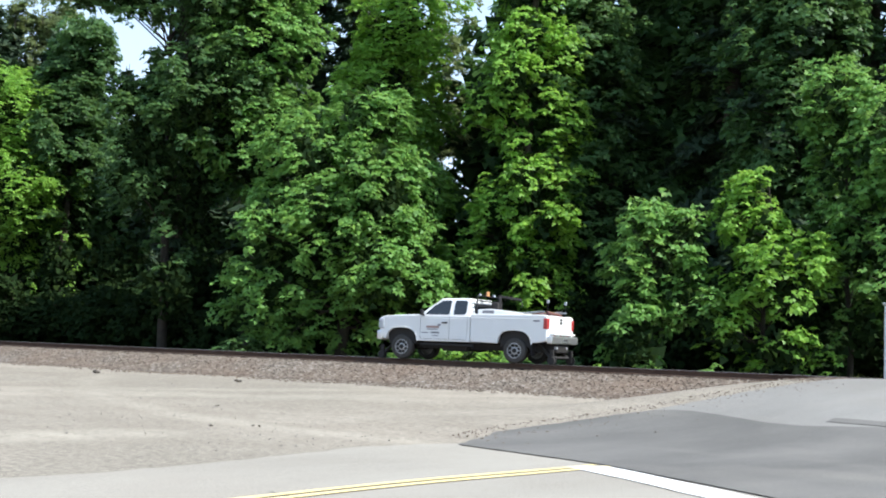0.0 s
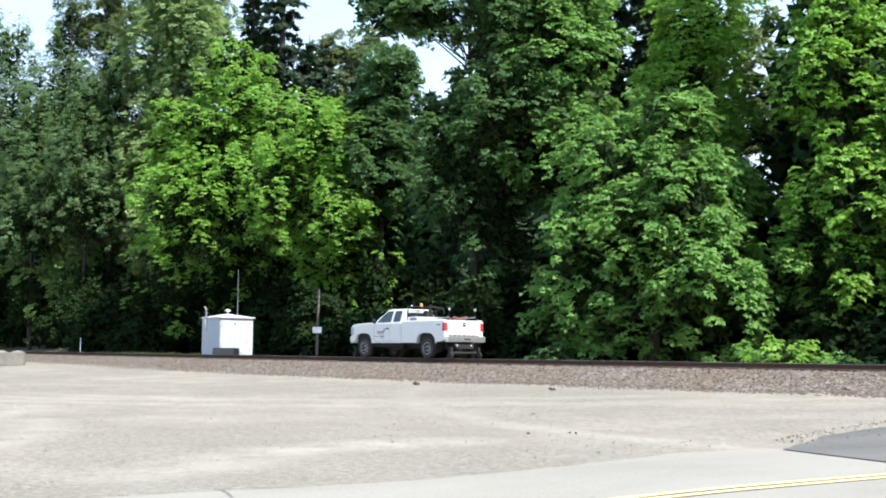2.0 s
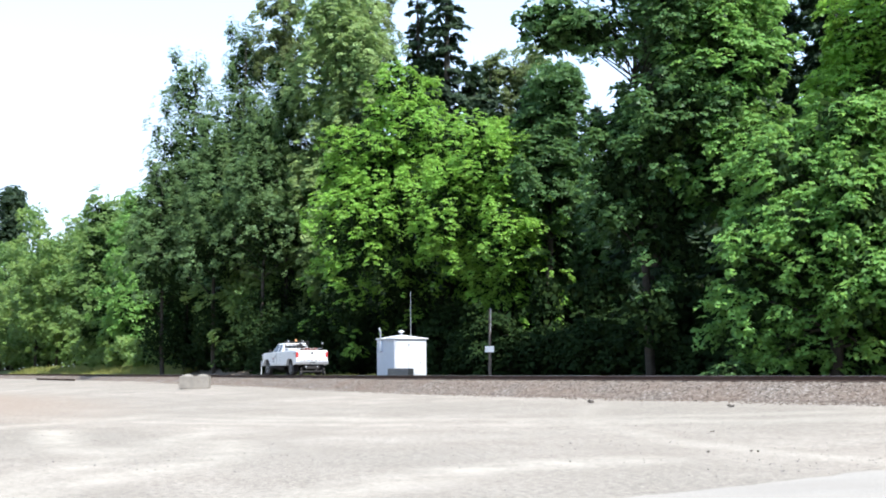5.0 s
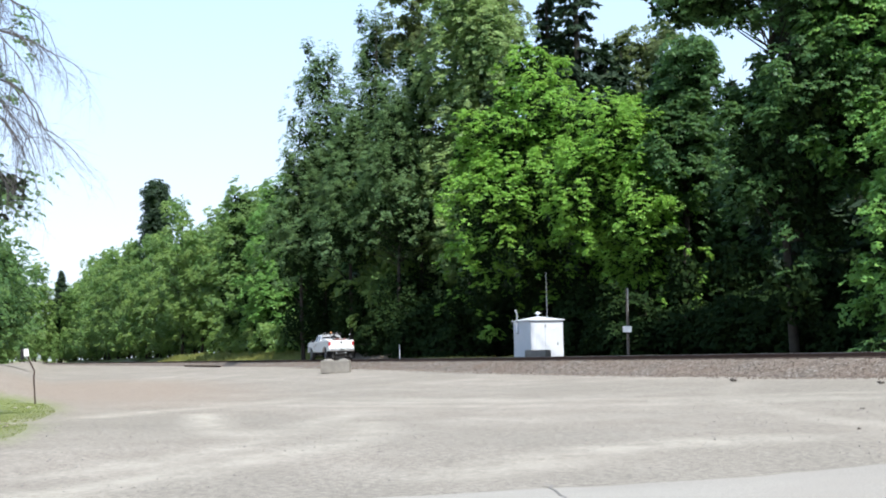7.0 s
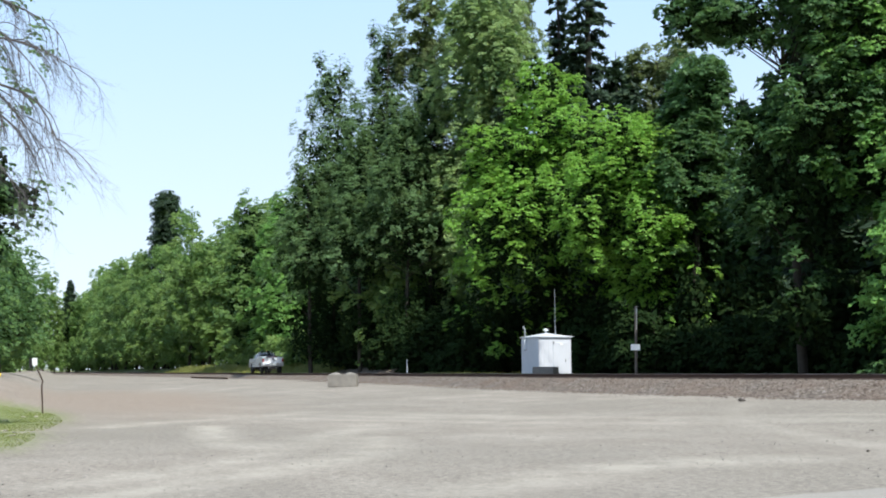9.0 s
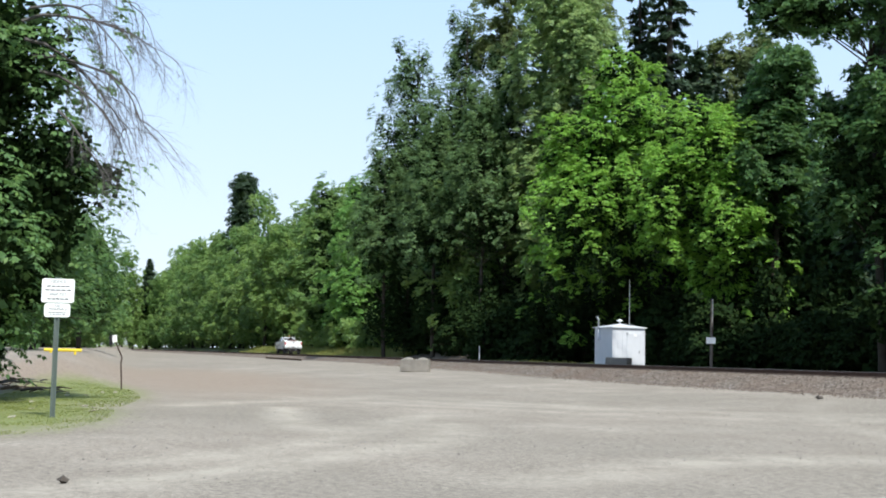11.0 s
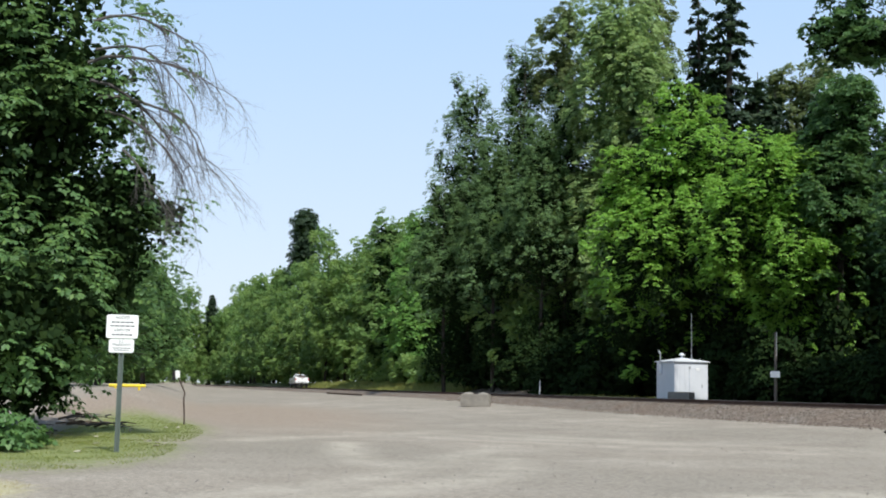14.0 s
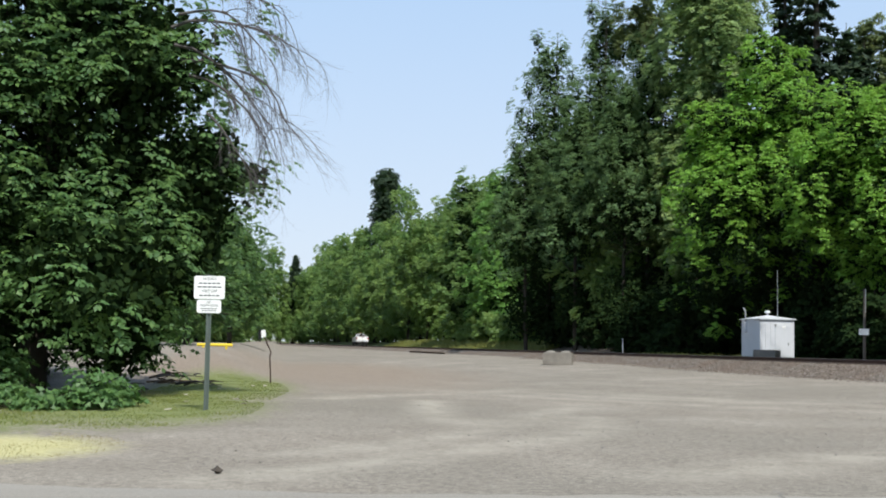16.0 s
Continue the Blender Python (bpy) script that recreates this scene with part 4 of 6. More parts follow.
def far_wood():
    """The lighter row of alders that follows the line into the distance, from a few trees set again and again."""
    kinds = []
    for k, (h, r, mat) in enumerate(((25, 5.0, "alder"), (21, 4.8, "alder"), (23, 5.2, "far_maple"), (17, 4.6, "alder"), (19, 4.6, "far_maple"))):
        kinds.append(broadleaf(0, 0, [(0, 0, h * 0.3, r, r, h * 0.28), (r * 0.5, 0.5, h * 0.2, r * 0.8, r * 0.7, h * 0.19), (0.6, 0, h * 0.6, r * 0.85, r * 0.85, h * 0.24), (-0.9, 0.4, h * 0.84, r * 0.5, r * 0.5, h * 0.14)],
                               70, 0.36, 1.3, M[mat], "leafy alder in the row along the far track", 0.25, 71 + k, name="alder_tree", group="row of alders along the line", full=0.72, heart="far_maple", core=0.7))
    rng = random.Random(5)
    spots = []
    x = -107.0
    while x > -420:
        for off in (8.5, 14.5, 22):
            xx = x + rng.uniform(-2, 2)
            p = track_at(xx, off + rng.uniform(-1, 1.5) + (10.5 if -195 < xx < -112 else 0))
            spots.append((p.x, p.y))
        x -= 5.2 + (-x - 100) * 0.014
    x = -95.0
    while x > -330:
        p = (x + rng.uniform(-2, 2), -10 - rng.uniform(0, 2.0) - 3.5 * step((x + 160) / 60))
        spots.append(p)
        spots.append((p[0] - 3, p[1] - 7))
        x -= 7.5
    spots += [(-186, -7.5), (-200, -8.5), (-215, -6.5), (-176, -12)]
    for j in range(22):
        spots.append((-395 - 6 * (j % 3), -34 + 3.4 * j))
    for j in range(18):
        spots.append((-381.5 - 1.5 * (j % 2), -22 + 3.0 * j))
    for i, (px, py) in enumerate(spots):
        m = pose(px, py, float(land(px, py)) - 0.05, 0, 0, rng.uniform(0, 360))
        k = i if i < 5 else rng.choice((0, 0, 1, 2, 3, 4)) if py > 0 or px < -380 else rng.choice((3, 4))
        if i < 5:
            kinds[k].matrix_world = m
        else:
            q = rng.uniform(0.82, 1.14) * (1.06 + 0.06 * step((px + 300) / 140) * step(py / 4)) * (0.38 if -385 < px < -380 else 1.2 if px < -380 else 1.0)
            copy_thing(kinds[k], m).scale = (q, q, q * rng.uniform(0.92, 1.08))
    x, y = polar(85.2, 262)
    broadleaf(x, y, [(0, 0, 26, 3.4, 3.4, 7), (0.8, 0, 33, 3.0, 3.0, 4.0), (-1.2, 0, 35.5, 2.0, 2.0, 2.6)], 150, 0.5, 1.2, M["fir"], "lone dark fir with a blunt top above the distant trees", 0.4, 81, name="fir_tree", slim=0.25, full=0.5)
    x, y = polar(89.4, 404)
    conifer(x, y, 30.0, 4.0, M["fir"], "slim dark fir standing above the distant trees", 82, 0.9, 0.2, size=1.6, droop=0.2)
    # sunlit maples before the poplars' feet
    for k, (az, d, h, r) in enumerate(((79.5, 152, 22.5, 5.4), (81.3, 168, 24.0, 5.6))):
        x, y = polar(az, d)
        broadleaf(x, y, [(0, 0, h * 0.34, r, r, h * 0.34), (r * 0.4, -0.6, h * 0.26, r * 0.8, r * 0.7, h * 0.25), (0.3, 0, h * 0.62, r * 0.85, r * 0.85, h * 0.26), (-0.5, 0, h * 0.84, r * 0.5, r * 0.5, h * 0.16)],
                  210, 0.34, 1.2, M["far_maple" if k else "maple"], "rounded sunlit maple beside the poplars", 0.3, 161 + k, group="maples beside the poplars", full=0.8, bare=0.2)
    # low bushes where the grass strip meets the row
    for k, (xx, off, h, r) in enumerate(((-126, 7.6, 4.2, 2.6), (-132, 7.4, 4.8, 2.8), (-138, 7.8, 4.0, 2.6), (-144, 7.5, 4.6, 2.8), (-151, 8.0, 3.6, 2.6), (-160, 8.4, 3.2, 2.4), (-184, 10.5, 4.5, 3.2))):
        p = track_at(xx, off)
        broadleaf(p.x, p.y, [(0, 0, h * 0.42, r, r, h * 0.42)], 34, 0.36, 0.9, M["alder"], "pale leafy bush beside the grass strip", 0.06, 111 + k, name="bush", category="bush", group="bushes beside the grass strip", upright=0.4)


def verge_bushes():
    for k, (x, y, h, r) in enumerate(((-30.0, -7.2, 1.6, 1.3), (-28.6, -9.4, 2.0, 1.5), (-25.6, -6.6, 0.8, 0.7), (-25.3, -3.9, 0.95, 0.5), (-25.4, -5.6, 0.6, 0.5), (-24.9, -4.7, 0.35, 0.4), (-26.2, -3.4, 0.5, 0.4))):
        broadleaf(x, y, [(0, 0, h * 0.45, r, r, h * 0.45)], int(14 * r * h) + 6, 0.16, 0.55, M["maple_dark" if k < 3 else "verge_leaf"], "leafy weeds and bushes under the big tree", 0.04, 131 + k, name="bush", category="bush", group="bushes under the big tree")


def shade_thicket():
    # bushes added behind the tree, near-black so its hollows read as shade
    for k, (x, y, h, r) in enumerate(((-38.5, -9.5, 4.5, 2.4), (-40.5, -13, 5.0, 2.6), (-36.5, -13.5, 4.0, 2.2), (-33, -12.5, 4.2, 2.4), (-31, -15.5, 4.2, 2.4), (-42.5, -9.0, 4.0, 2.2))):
        broadleaf(x, y, [(0, 0, h * 0.45, r, r, h * 0.45), (r * 0.4, 0.3, h * 0.6, r * 0.7, r * 0.7, h * 0.35)], 40, 0.3, 0.9, M["inner"], "added thicket behind the big tree, coloured near-black for shade", 0.06, 171 + k, name="bush", category="bush", group="thicket behind the big tree", full=0.6, core=1.4, heart="inner")


def near_tree():
    x, y = -33.5, -6.6
    return broadleaf(x, y, [(0.4, 0.2, 3.6, 4.4, 4.2, 3.2), (0.6, 1.4, 7.2, 3.9, 3.9, 3.6), (1.5, -3.2, 7.0, 4.4, 4.2, 5.0), (0, 0.4, 11.5, 4.6, 4.6, 3.4), (0.2, 3.7, 5.2, 3.0, 2.4, 2.1), (0.3, 2.6, 9.0, 3.2, 3.0, 2.4), (0.8, 3.0, 3.9, 2.8, 2.7, 1.9), (6.6, 2.8, 2.35, 1.2, 1.4, 0.6), (0.6, 2.2, 1.5, 2.2, 1.8, 1.4), (4.4, 2.6, 3.3, 2.3, 2.2, 1.3), (4.2, -1.6, 4.6, 2.6, 3.0, 1.7),
                            (1.5, -6, 6, 4, 4, 5), (3.4, -7.0, 3.6, 3.0, 3.0, 2.0)],
                     330, 0.15, 1.3, M["verge_leaf"], "big dark spreading tree with boughs down to the verge", 0.4, 91, name="spreading_tree", shell=0.3, slim=0.33, core=4.0, full=1.2, bare=0.35, deep=0.7, lumps=2, heart="inner")


def verge_trees():
    """Trees that follow the near side of the lot beyond the big one."""
    for az, d, h, r, sd in ((94.4, 74, 10.5, 3.8, 191), (96.8, 66, 12.0, 3.6, 192), (92.4, 96, 11.0, 3.6, 193)):
        x, y = polar(az, d)
        broadleaf(x, y, [(0, 0, h * 0.36, r, r, h * 0.3), (r * 0.3, 0.5, h * 0.62, r * 0.8, r * 0.8, h * 0.25), (0.2, -r * 0.2, h * 0.84, r * 0.5, r * 0.5, h * 0.15)],
                  150, 0.2, 0.95, M["verge_leaf"], "leafy green tree along the edge of the lot", 0.2, sd, group="trees along the verge", bare=0.2)


wood()
deep_wood()
verge_trees()
undergrowth()
far_wood()
spreading = near_tree()
shade_thicket()
verge_bushes()


# ---- the pickup on the rails ----
def prism(bm, pts, y0, y1, bevel=0.0, seg=2):
    """A side profile of (x, z) points, made solid from y0 to y1, its edges rounded."""
    vs = [bm.verts.new((x, y0, z)) for x, z in pts]
    f = bm.faces.new(vs)
    out = bmesh.ops.extrude_face_region(bm, geom=[f])
    top = [e for e in out["geom"] if isinstance(e, bmesh.types.BMVert)]
    bmesh.ops.translate(bm, verts=top, vec=(0, y1 - y0, 0))
    bm.faces.ensure_lookup_table()
    bmesh.ops.recalc_face_normals(bm, faces=bm.faces[:])
    if bevel:
        both = set(vs) | set(top)
        edges = [e for e in bm.edges if all(v in both for v in e.verts) and len(e.link_faces) == 2 and e.calc_face_angle(0) > 0.5]
        bmesh.ops.bevel(bm, geom=edges, offset=bevel, segments=seg, affect="EDGES", profile=0.6)
    return bm


def arch(cx, cz, r, n=9, a0=0.0, a1=180.0):
    """Points of a squarish wheel arch from front to back."""
    pts = []
    for i in range(n):
        a = radians(a0 + (a1 - a0) * i / (n - 1))
        c, q = math.cos(a), math.sin(a)
        pts.append((cx - r * math.copysign(abs(c) ** 0.72, c), cz + r * 0.97 * abs(q) ** 0.72))
    return pts


def lathe(profile, sides=24, caps=True):
    """A turned body about the y axis from (y, radius) pairs."""
    bm = bmesh.new()
    rings = [[bm.verts.new((r * math.cos(2 * math.pi * j / sides), y, r * math.sin(2 * math.pi * j / sides))) for j in range(sides)] for y, r in profile]
    for a, b in zip(rings, rings[1:]):
        for j in range(sides):
            bm.faces.new((a[j], a[(j + 1) % sides], b[(j + 1) % sides], b[j]))
    if caps:
        bm.faces.new(rings[0])
        bm.faces.new(rings[-1])
    bmesh.ops.recalc_face_normals(bm, faces=bm.faces[:])
    return bm


def pickup():
    t = thing("pickup_truck", Matrix(), "white long-bed pickup truck with rail wheels driving on the rails", "truck")
    W = M["white_paint"]
    # front body and lower cab
    front = [(-4.78, 0.78), (-4.82, 1.00), (-4.83, 1.26), (-4.78, 1.35), (-4.62, 1.395), (-4.15, 1.43), (-3.42, 1.455), (-1.53, 1.45), (-1.53, 0.60), (-3.36, 0.60)] + arch(-4.0, 0.46, 0.60, 13, 172, 14) + [(-4.60, 0.62)]
    bm = prism(bmesh.new(), front, -0.985, 0.985, 0.045)
    body = part("body", bm, W, t)
    # the glazed upper cab
    bm = bmesh.new()
    lo = [(-3.45, 0.90, 1.43), (-1.53, 0.92, 1.43)]
    hi = [(-2.70, 0.70, 2.00), (-1.62, 0.72, 2.01)]
    v = [bm.verts.new((x, s * y, z)) for s in (-1, 1) for x, y, z in lo + hi]
    for f in ((0, 1, 3, 2), (4, 6, 7, 5), (0, 2, 6, 4), (1, 5, 7, 3), (2, 3, 7, 6), (0, 4, 5, 1)):
        bm.faces.new([v[i] for i in f])
    bmesh.ops.recalc_face_normals(bm, faces=bm.faces[:])
    bmesh.ops.bevel(bm, geom=bm.edges[:], offset=0.09, segments=3, affect="EDGES", profile=0.6)
    cab = part("cab", bm, W, t)

    def side_pane(name, pts, s, parent):
        bm = bmesh.new()
        ring = []
        for k in (0.0, 0.02):
            ring.append([bm.verts.new((x, s * (0.897 + 0.0108 * (x + 3.4) - 0.20 * (z - 1.41) / 0.60 + k), z)) for x, z in pts])
        n = len(pts)
        for a in ring:
            bm.faces.new(a)
        for j in range(n):
            bm.faces.new((ring[0][j], ring[0][(j + 1) % n], ring[1][(j + 1) % n], ring[1][j]))
        bmesh.ops.recalc_face_normals(bm, faces=bm.faces[:])
        return part(name, bm, M["glass"], parent, "dark tinted side window")

    for s in (-1, 1):
        side_pane("window", [(-3.20, 1.45), (-2.33, 1.46), (-2.31, 1.49), (-2.31, 1.90), (-2.34, 1.93), (-2.62, 1.92), (-2.90, 1.74)], s, cab)
        side_pane("window", [(-2.14, 1.47), (-1.76, 1.48), (-1.72, 1.52), (-1.73, 1.87), (-1.79, 1.93), (-2.12, 1.93), (-2.16, 1.89), (-2.16, 1.50)], s, cab)
    bm = bmesh.new()
    box(bm, 0.03, 1.46, 0.56, pose(-3.10, 0, 1.665, 0, 52, 0), 0.01)
    part("windscreen", bm, M["glass"], cab, "dark tinted windscreen")
    bm = box(bmesh.new(), 0.03, 1.25, 0.34, pose(-1.575, 0, 1.68, 0, -11, 0), 0.01)
    part("rear_window", bm, M["glass"], cab, "dark tinted rear window")
    # bed
    side = [(-1.50, 0.62), (-1.50, 1.50), (1.02, 1.53), (1.10, 1.48), (1.10, 0.72), (0.82, 0.66)] + arch(0.0, 0.46, 0.60, 13, 168, 12) + [(-0.62, 0.60)]
    for s in (-1, 1):
        bm = prism(bmesh.new(), side, s * 0.80, s * 1.0, 0.04)
        bed = part("bed_side", bm, W, t)
        if s < 0:
            box_bm = box(bmesh.new(), 0.22, 0.012, 0.05, pose(0.75, -1.003, 1.33), 0.004)
            part("badge", box_bm, M["grey_print"], bed, "grey badge strip")
        bm = bmesh.new()
        for i in range(12):
            p, q = arch(0.0, 0.46, 0.60, 13, 172, 8)[i:i + 2]
            rod(bm, (p[0], s * 0.985, p[1]), (q[0], s * 0.985, q[1]), 0.028, sides=6)
        part("wheel_arch_trim", bm, W, bed, "white flared wheel arch lip")
    bm = box(bmesh.new(), 2.75, 1.62, 0.06, pose(-0.12, 0, 0.95), 0.01)
    box(bm, 0.06, 1.62, 0.62, pose(-1.46, 0, 1.22), 0.01)
    part("bed_floor", bm, W, t)
    bm = box(bmesh.new(), 0.09, 1.62, 0.66, pose(1.07, 0, 1.18), 0.03)
    gate = part("tailgate", bm, W, t)
    bm = box(bmesh.new(), 0.02, 0.17, 0.08, pose(1.118, 0, 1.30), 0.008)
    box(bm, 0.02, 0.16, 0.06, pose(1.118, 0, 1.40), 0.008)
    part("tailgate_handle", bm, M["black"], gate, "black tailgate handle and badge")
    for k in range(7):
        bm = box(bmesh.new(), 0.015, 0.12, 0.045, pose(1.119, -0.72 + k * 0.24, 0.90), 0.003)
        part("reflective_mark", bm, M["red_lens"] if k % 2 else M["clear_lens"], gate)
    for s in (-1, 1):
        bm = box(bmesh.new(), 0.14, 0.17, 0.34, pose(1.045, s * 0.925, 1.25), 0.03)
        part("tail_light", bm, M["red_lens"], t, "tall red tail light")
        bm = box(bmesh.new(), 0.22, 0.26, 0.34, pose(-4.745, s * 0.872, 1.13), 0.05)
        part("headlight", bm, M["clear_lens"], t, "clear headlight")
    bm = box(bmesh.new(), 0.20, 1.98, 0.24, pose(1.18, 0, 0.765), 0.05)
    bumper = part("rear_bumper", bm, M["chrome"], t, "chrome rear step bumper")
    bm = box(bmesh.new(), 0.02, 0.42, 0.16, pose(1.285, 0, 0.765), 0.004)
    plate = part("number_plate", bm, M["galvanised"], bumper, "pale number plate with unreadable marks")
    bm = box(bmesh.new(), 0.008, 0.30, 0.05, pose(1.298, 0, 0.765))
    part("plate_bar", bm, M["ink"], plate)
    bm = box(bmesh.new(), 0.24, 1.99, 0.32, pose(-4.80, 0, 0.76), 0.07)
    part("front_bumper", bm, M["chrome"], t, "chrome front bumper")
    bm = box(bmesh.new(), 0.06, 1.36, 0.36, pose(-4.81, 0, 1.12), 0.02)
    part("grille", bm, M["black"], t, "black radiator grille")
    # doors: shut lines, handles, mirrors, lettering
    for s in (-1, 1):
        bm = bmesh.new()
        for x, z0, z1 in ((-3.30, 0.68, 1.38), (-2.26, 0.68, 1.40), (-1.62, 0.74, 1.40)):
            box(bm, 0.008, 0.006, z1 - z0, pose(x, s * 0.985, (z0 + z1) / 2))
        box(bm, 1.66, 0.006, 0.008, pose(-2.46, s * 0.986, 0.68))
        part("door_seam", bm, M["under"], body, "dark door shut lines")
        trim = bmesh.new()
        for i in range(10):
            p, q = arch(-4.0, 0.46, 0.60, 11, 172, 14)[i:i + 2]
            rod(trim, (p[0], s * 0.972, p[1]), (q[0], s * 0.972, q[1]), 0.028, sides=6)
        part("wheel_arch_trim", trim, W, body, "white flared wheel arch lip")
        bm = box(bmesh.new(), 0.20, 0.045, 0.05, pose(-2.42, s * 1.0, 1.20), 0.015)
        part("door_handle", bm, M["black"], body, "black door handle")
        bm = box(bmesh.new(), 0.08, 0.17, 0.18, pose(-3.22, s * 1.05, 1.52), 0.03)
        box(bm, 0.06, 0.16, 0.05, pose(-3.18, s * 0.97, 1.43), 0.01)
        part("mirror", bm, M["black"], t, "black wing mirror")
        for x, z, w, h, mat in ((-2.85, 1.06, 0.46, 0.07, "red_print"), (-2.86, 0.985, 0.40, 0.03, "grey_print"), (-2.76, 0.88, 0.30, 0.055, "grey_print"), (-3.12, 0.875, 0.22, 0.03, "grey_print"), (-2.76, 0.79, 0.2, 0.025, "grey_print"), (-2.62, 1.13, 0.12, 0.05, "grey_print")):
            bm = box(bmesh.new(), w, 0.006, h, pose(x, s * 0.988, z))
            part("lettering_bar", bm, M[mat], body)
        bm = box(bmesh.new(), 1.9, 0.10, 0.07, pose(-2.35, s * 0.93, 0.50), 0.02)
        part("side_step", bm, M["under"], t, "dark side step")
        bm = box(bmesh.new(), 0.03, 0.30, 0.42, pose(0.58, s * 0.82, 0.46), 0.01)
        part("mud_flap", bm, M["black"], t, "black mud flap")
    bm = box(bmesh.new(), 5.6, 0.9, 0.26, pose(-1.6, 0, 0.50), 0.05)
    box(bm, 0.9, 1.4, 0.22, pose(-2.2, 0, 0.42), 0.05)
    part("chassis", bm, M["under"], t)
    for x in (-4.0, 0.0):
        bm = rod(bmesh.new(), (x, -0.75, 0.40), (x, 0.75, 0.40), 0.07, sides=10)
        part("axle", bm, M["under"], t)
        bm = bmesh.new()
        box(bm, 1.06, 1.74, 0.54, pose(x, 0, 0.76), 0.05)
        part("wheel_well", bm, M["under"], t, "dark wheel housing")
    # road wheels
    wheels = []
    for x in (-4.0, 0.0):
        for s in (-1, 1):
            hub = new("wheel")
            hub.parent = t
            hub.location = (x, s * 0.83, 0.39)
            tyre = lathe([(-0.13, 0.24), (-0.135, 0.34), (-0.12, 0.375), (-0.08, 0.39), (0.08, 0.39), (0.12, 0.375), (0.135, 0.34), (0.13, 0.24)], caps=False)
            part("tyre", tyre, M["tyre"], hub, smooth=True)
            rim = lathe([(-0.125, 0.25), (-0.13, 0.215), (-0.05, 0.20), (-0.04, 0.15), (-0.10, 0.12), (-0.11, 0.085), (-0.11, 0.0001), (0.11, 0.0001), (0.11, 0.085), (0.10, 0.12), (0.04, 0.15), (0.05, 0.20), (0.13, 0.215), (0.125, 0.25)], caps=False)
            for k in range(8):
                a = 2 * math.pi * k / 8
                for q in (-1, 1):
                    rod(rim, (0.17 * math.cos(a), q * 0.03, 0.17 * math.sin(a)), (0.17 * math.cos(a), q * 0.07, 0.17 * math.sin(a)), 0.03, sides=6)
            part("rim", rim, M["rim"], hub, "grey steel wheel rim")
            for k in range(8):
                a = 2 * math.pi * (k + 0.5) / 8
                slot = rod(bmesh.new(), (0.165 * math.cos(a), s * 0.04, 0.165 * math.sin(a)), (0.165 * math.cos(a), s * 0.118, 0.165 * math.sin(a)), 0.046, sides=8)
                part("rim_slot", slot, M["under"], hub, "dark slot in the wheel rim")
            cap = lathe([(-0.15, 0.0001), (-0.15, 0.06), (-0.10, 0.075), (0.10, 0.075), (0.15, 0.06), (0.15, 0.0001)], 12, caps=False)
            part("hub_cap", cap, M["under"], hub, "dark hub")
            wheels.append(hub)
    # rail gear behind and in front
    for x, d in ((0.92, 1), (-4.6, -1)):
        gear = new("rail_gear")
        gear.parent = t
        bm = bmesh.new()
        for s in (-1, 1):
            rod(bm, (x - 0.25 * d, s * 0.55, 0.62), (x + 0.22 * d, s * 0.72, 0.16), 0.05, sides=8)
            box(bm, 0.12, 0.10, 0.36, pose(x + 0.24 * d, s * 0.72, 0.26), 0.02)
        rod(bm, (x + 0.18 * d, -0.72, 0.22), (x + 0.18 * d, 0.72, 0.22), 0.045, sides=8)
        box(bm, 0.10, 0.7, 0.10, pose(x, 0, 0.40), 0.02)
        part("gear_arm", bm, M["under"], gear, "steel rail gear arms")
        for s in (-1, 1):
            bm = lathe([(-0.06, 0.02), (-0.06, 0.12), (0.03, 0.125), (0.035, 0.15), (0.06, 0.15), (0.06, 0.02)], 16)
            bmesh.ops.transform(bm, matrix=pose(x + 0.24 * d, s * 0.755, 0.125, 0, 0, 0 if s < 0 else 180), verts=bm.verts[:])
            part("rail_wheel", bm, M["under"], gear, "small steel rail wheel", smooth=False)
    for s, y in ((-1, -0.42), (1, 0.30)):
        bm = box(bmesh.new(), 0.09, 0.09, 0.09, pose(1.16, y, 0.52), 0.02)
        part("hitch_lamp", bm, M["clear_lens"], t, "small white lamp under the bumper")
    # roof rack, beacon and lamps
    bm = bmesh.new()
    for y in (-0.75, 0.75):
        rod(bm, (-1.42, y, 1.50), (-1.42, y, 2.10), 0.024)
    for z in (1.62, 1.78, 1.94, 2.10):
        rod(bm, (-1.42, -0.75, z), (-1.42, 0.75, z), 0.02)
    part("headache_rack", bm, M["black"], t, "black steel rack behind the cab")
    bm = bmesh.new()                           # small folding crane and tank behind the rack
    box(bm, 0.24, 0.34, 0.26, pose(-1.16, 0.1, 1.80), 0.05)
    rod(bm, (-1.05, 0.1, 1.70), (-1.05, 0.1, 2.16), 0.06)
    rod(bm, (-1.05, 0.1, 2.12), (-0.35, 0.2, 2.02), 0.035)
    rod(bm, (-0.35, 0.2, 2.02), (-0.30, 0.2, 1.80), 0.02)
    part("crane", bm, M["under"], t, "small dark folding crane in the bed")
    for y, mat, r, h in ((-0.05, "amber", 0.07, 0.15), (0.42, "clear_lens", 0.05, 0.07), (-0.55, "clear_lens", 0.04, 0.06)):
        bm = bmesh.new()
        rod(bm, (-1.42, y, 2.11), (-1.42, y, 2.11 + h), r, r * 0.7, 12)
        part("beacon" if mat == "amber" else "work_lamp", bm, M[mat], t, "amber flashing beacon" if mat == "amber" else "small clear work lamp")
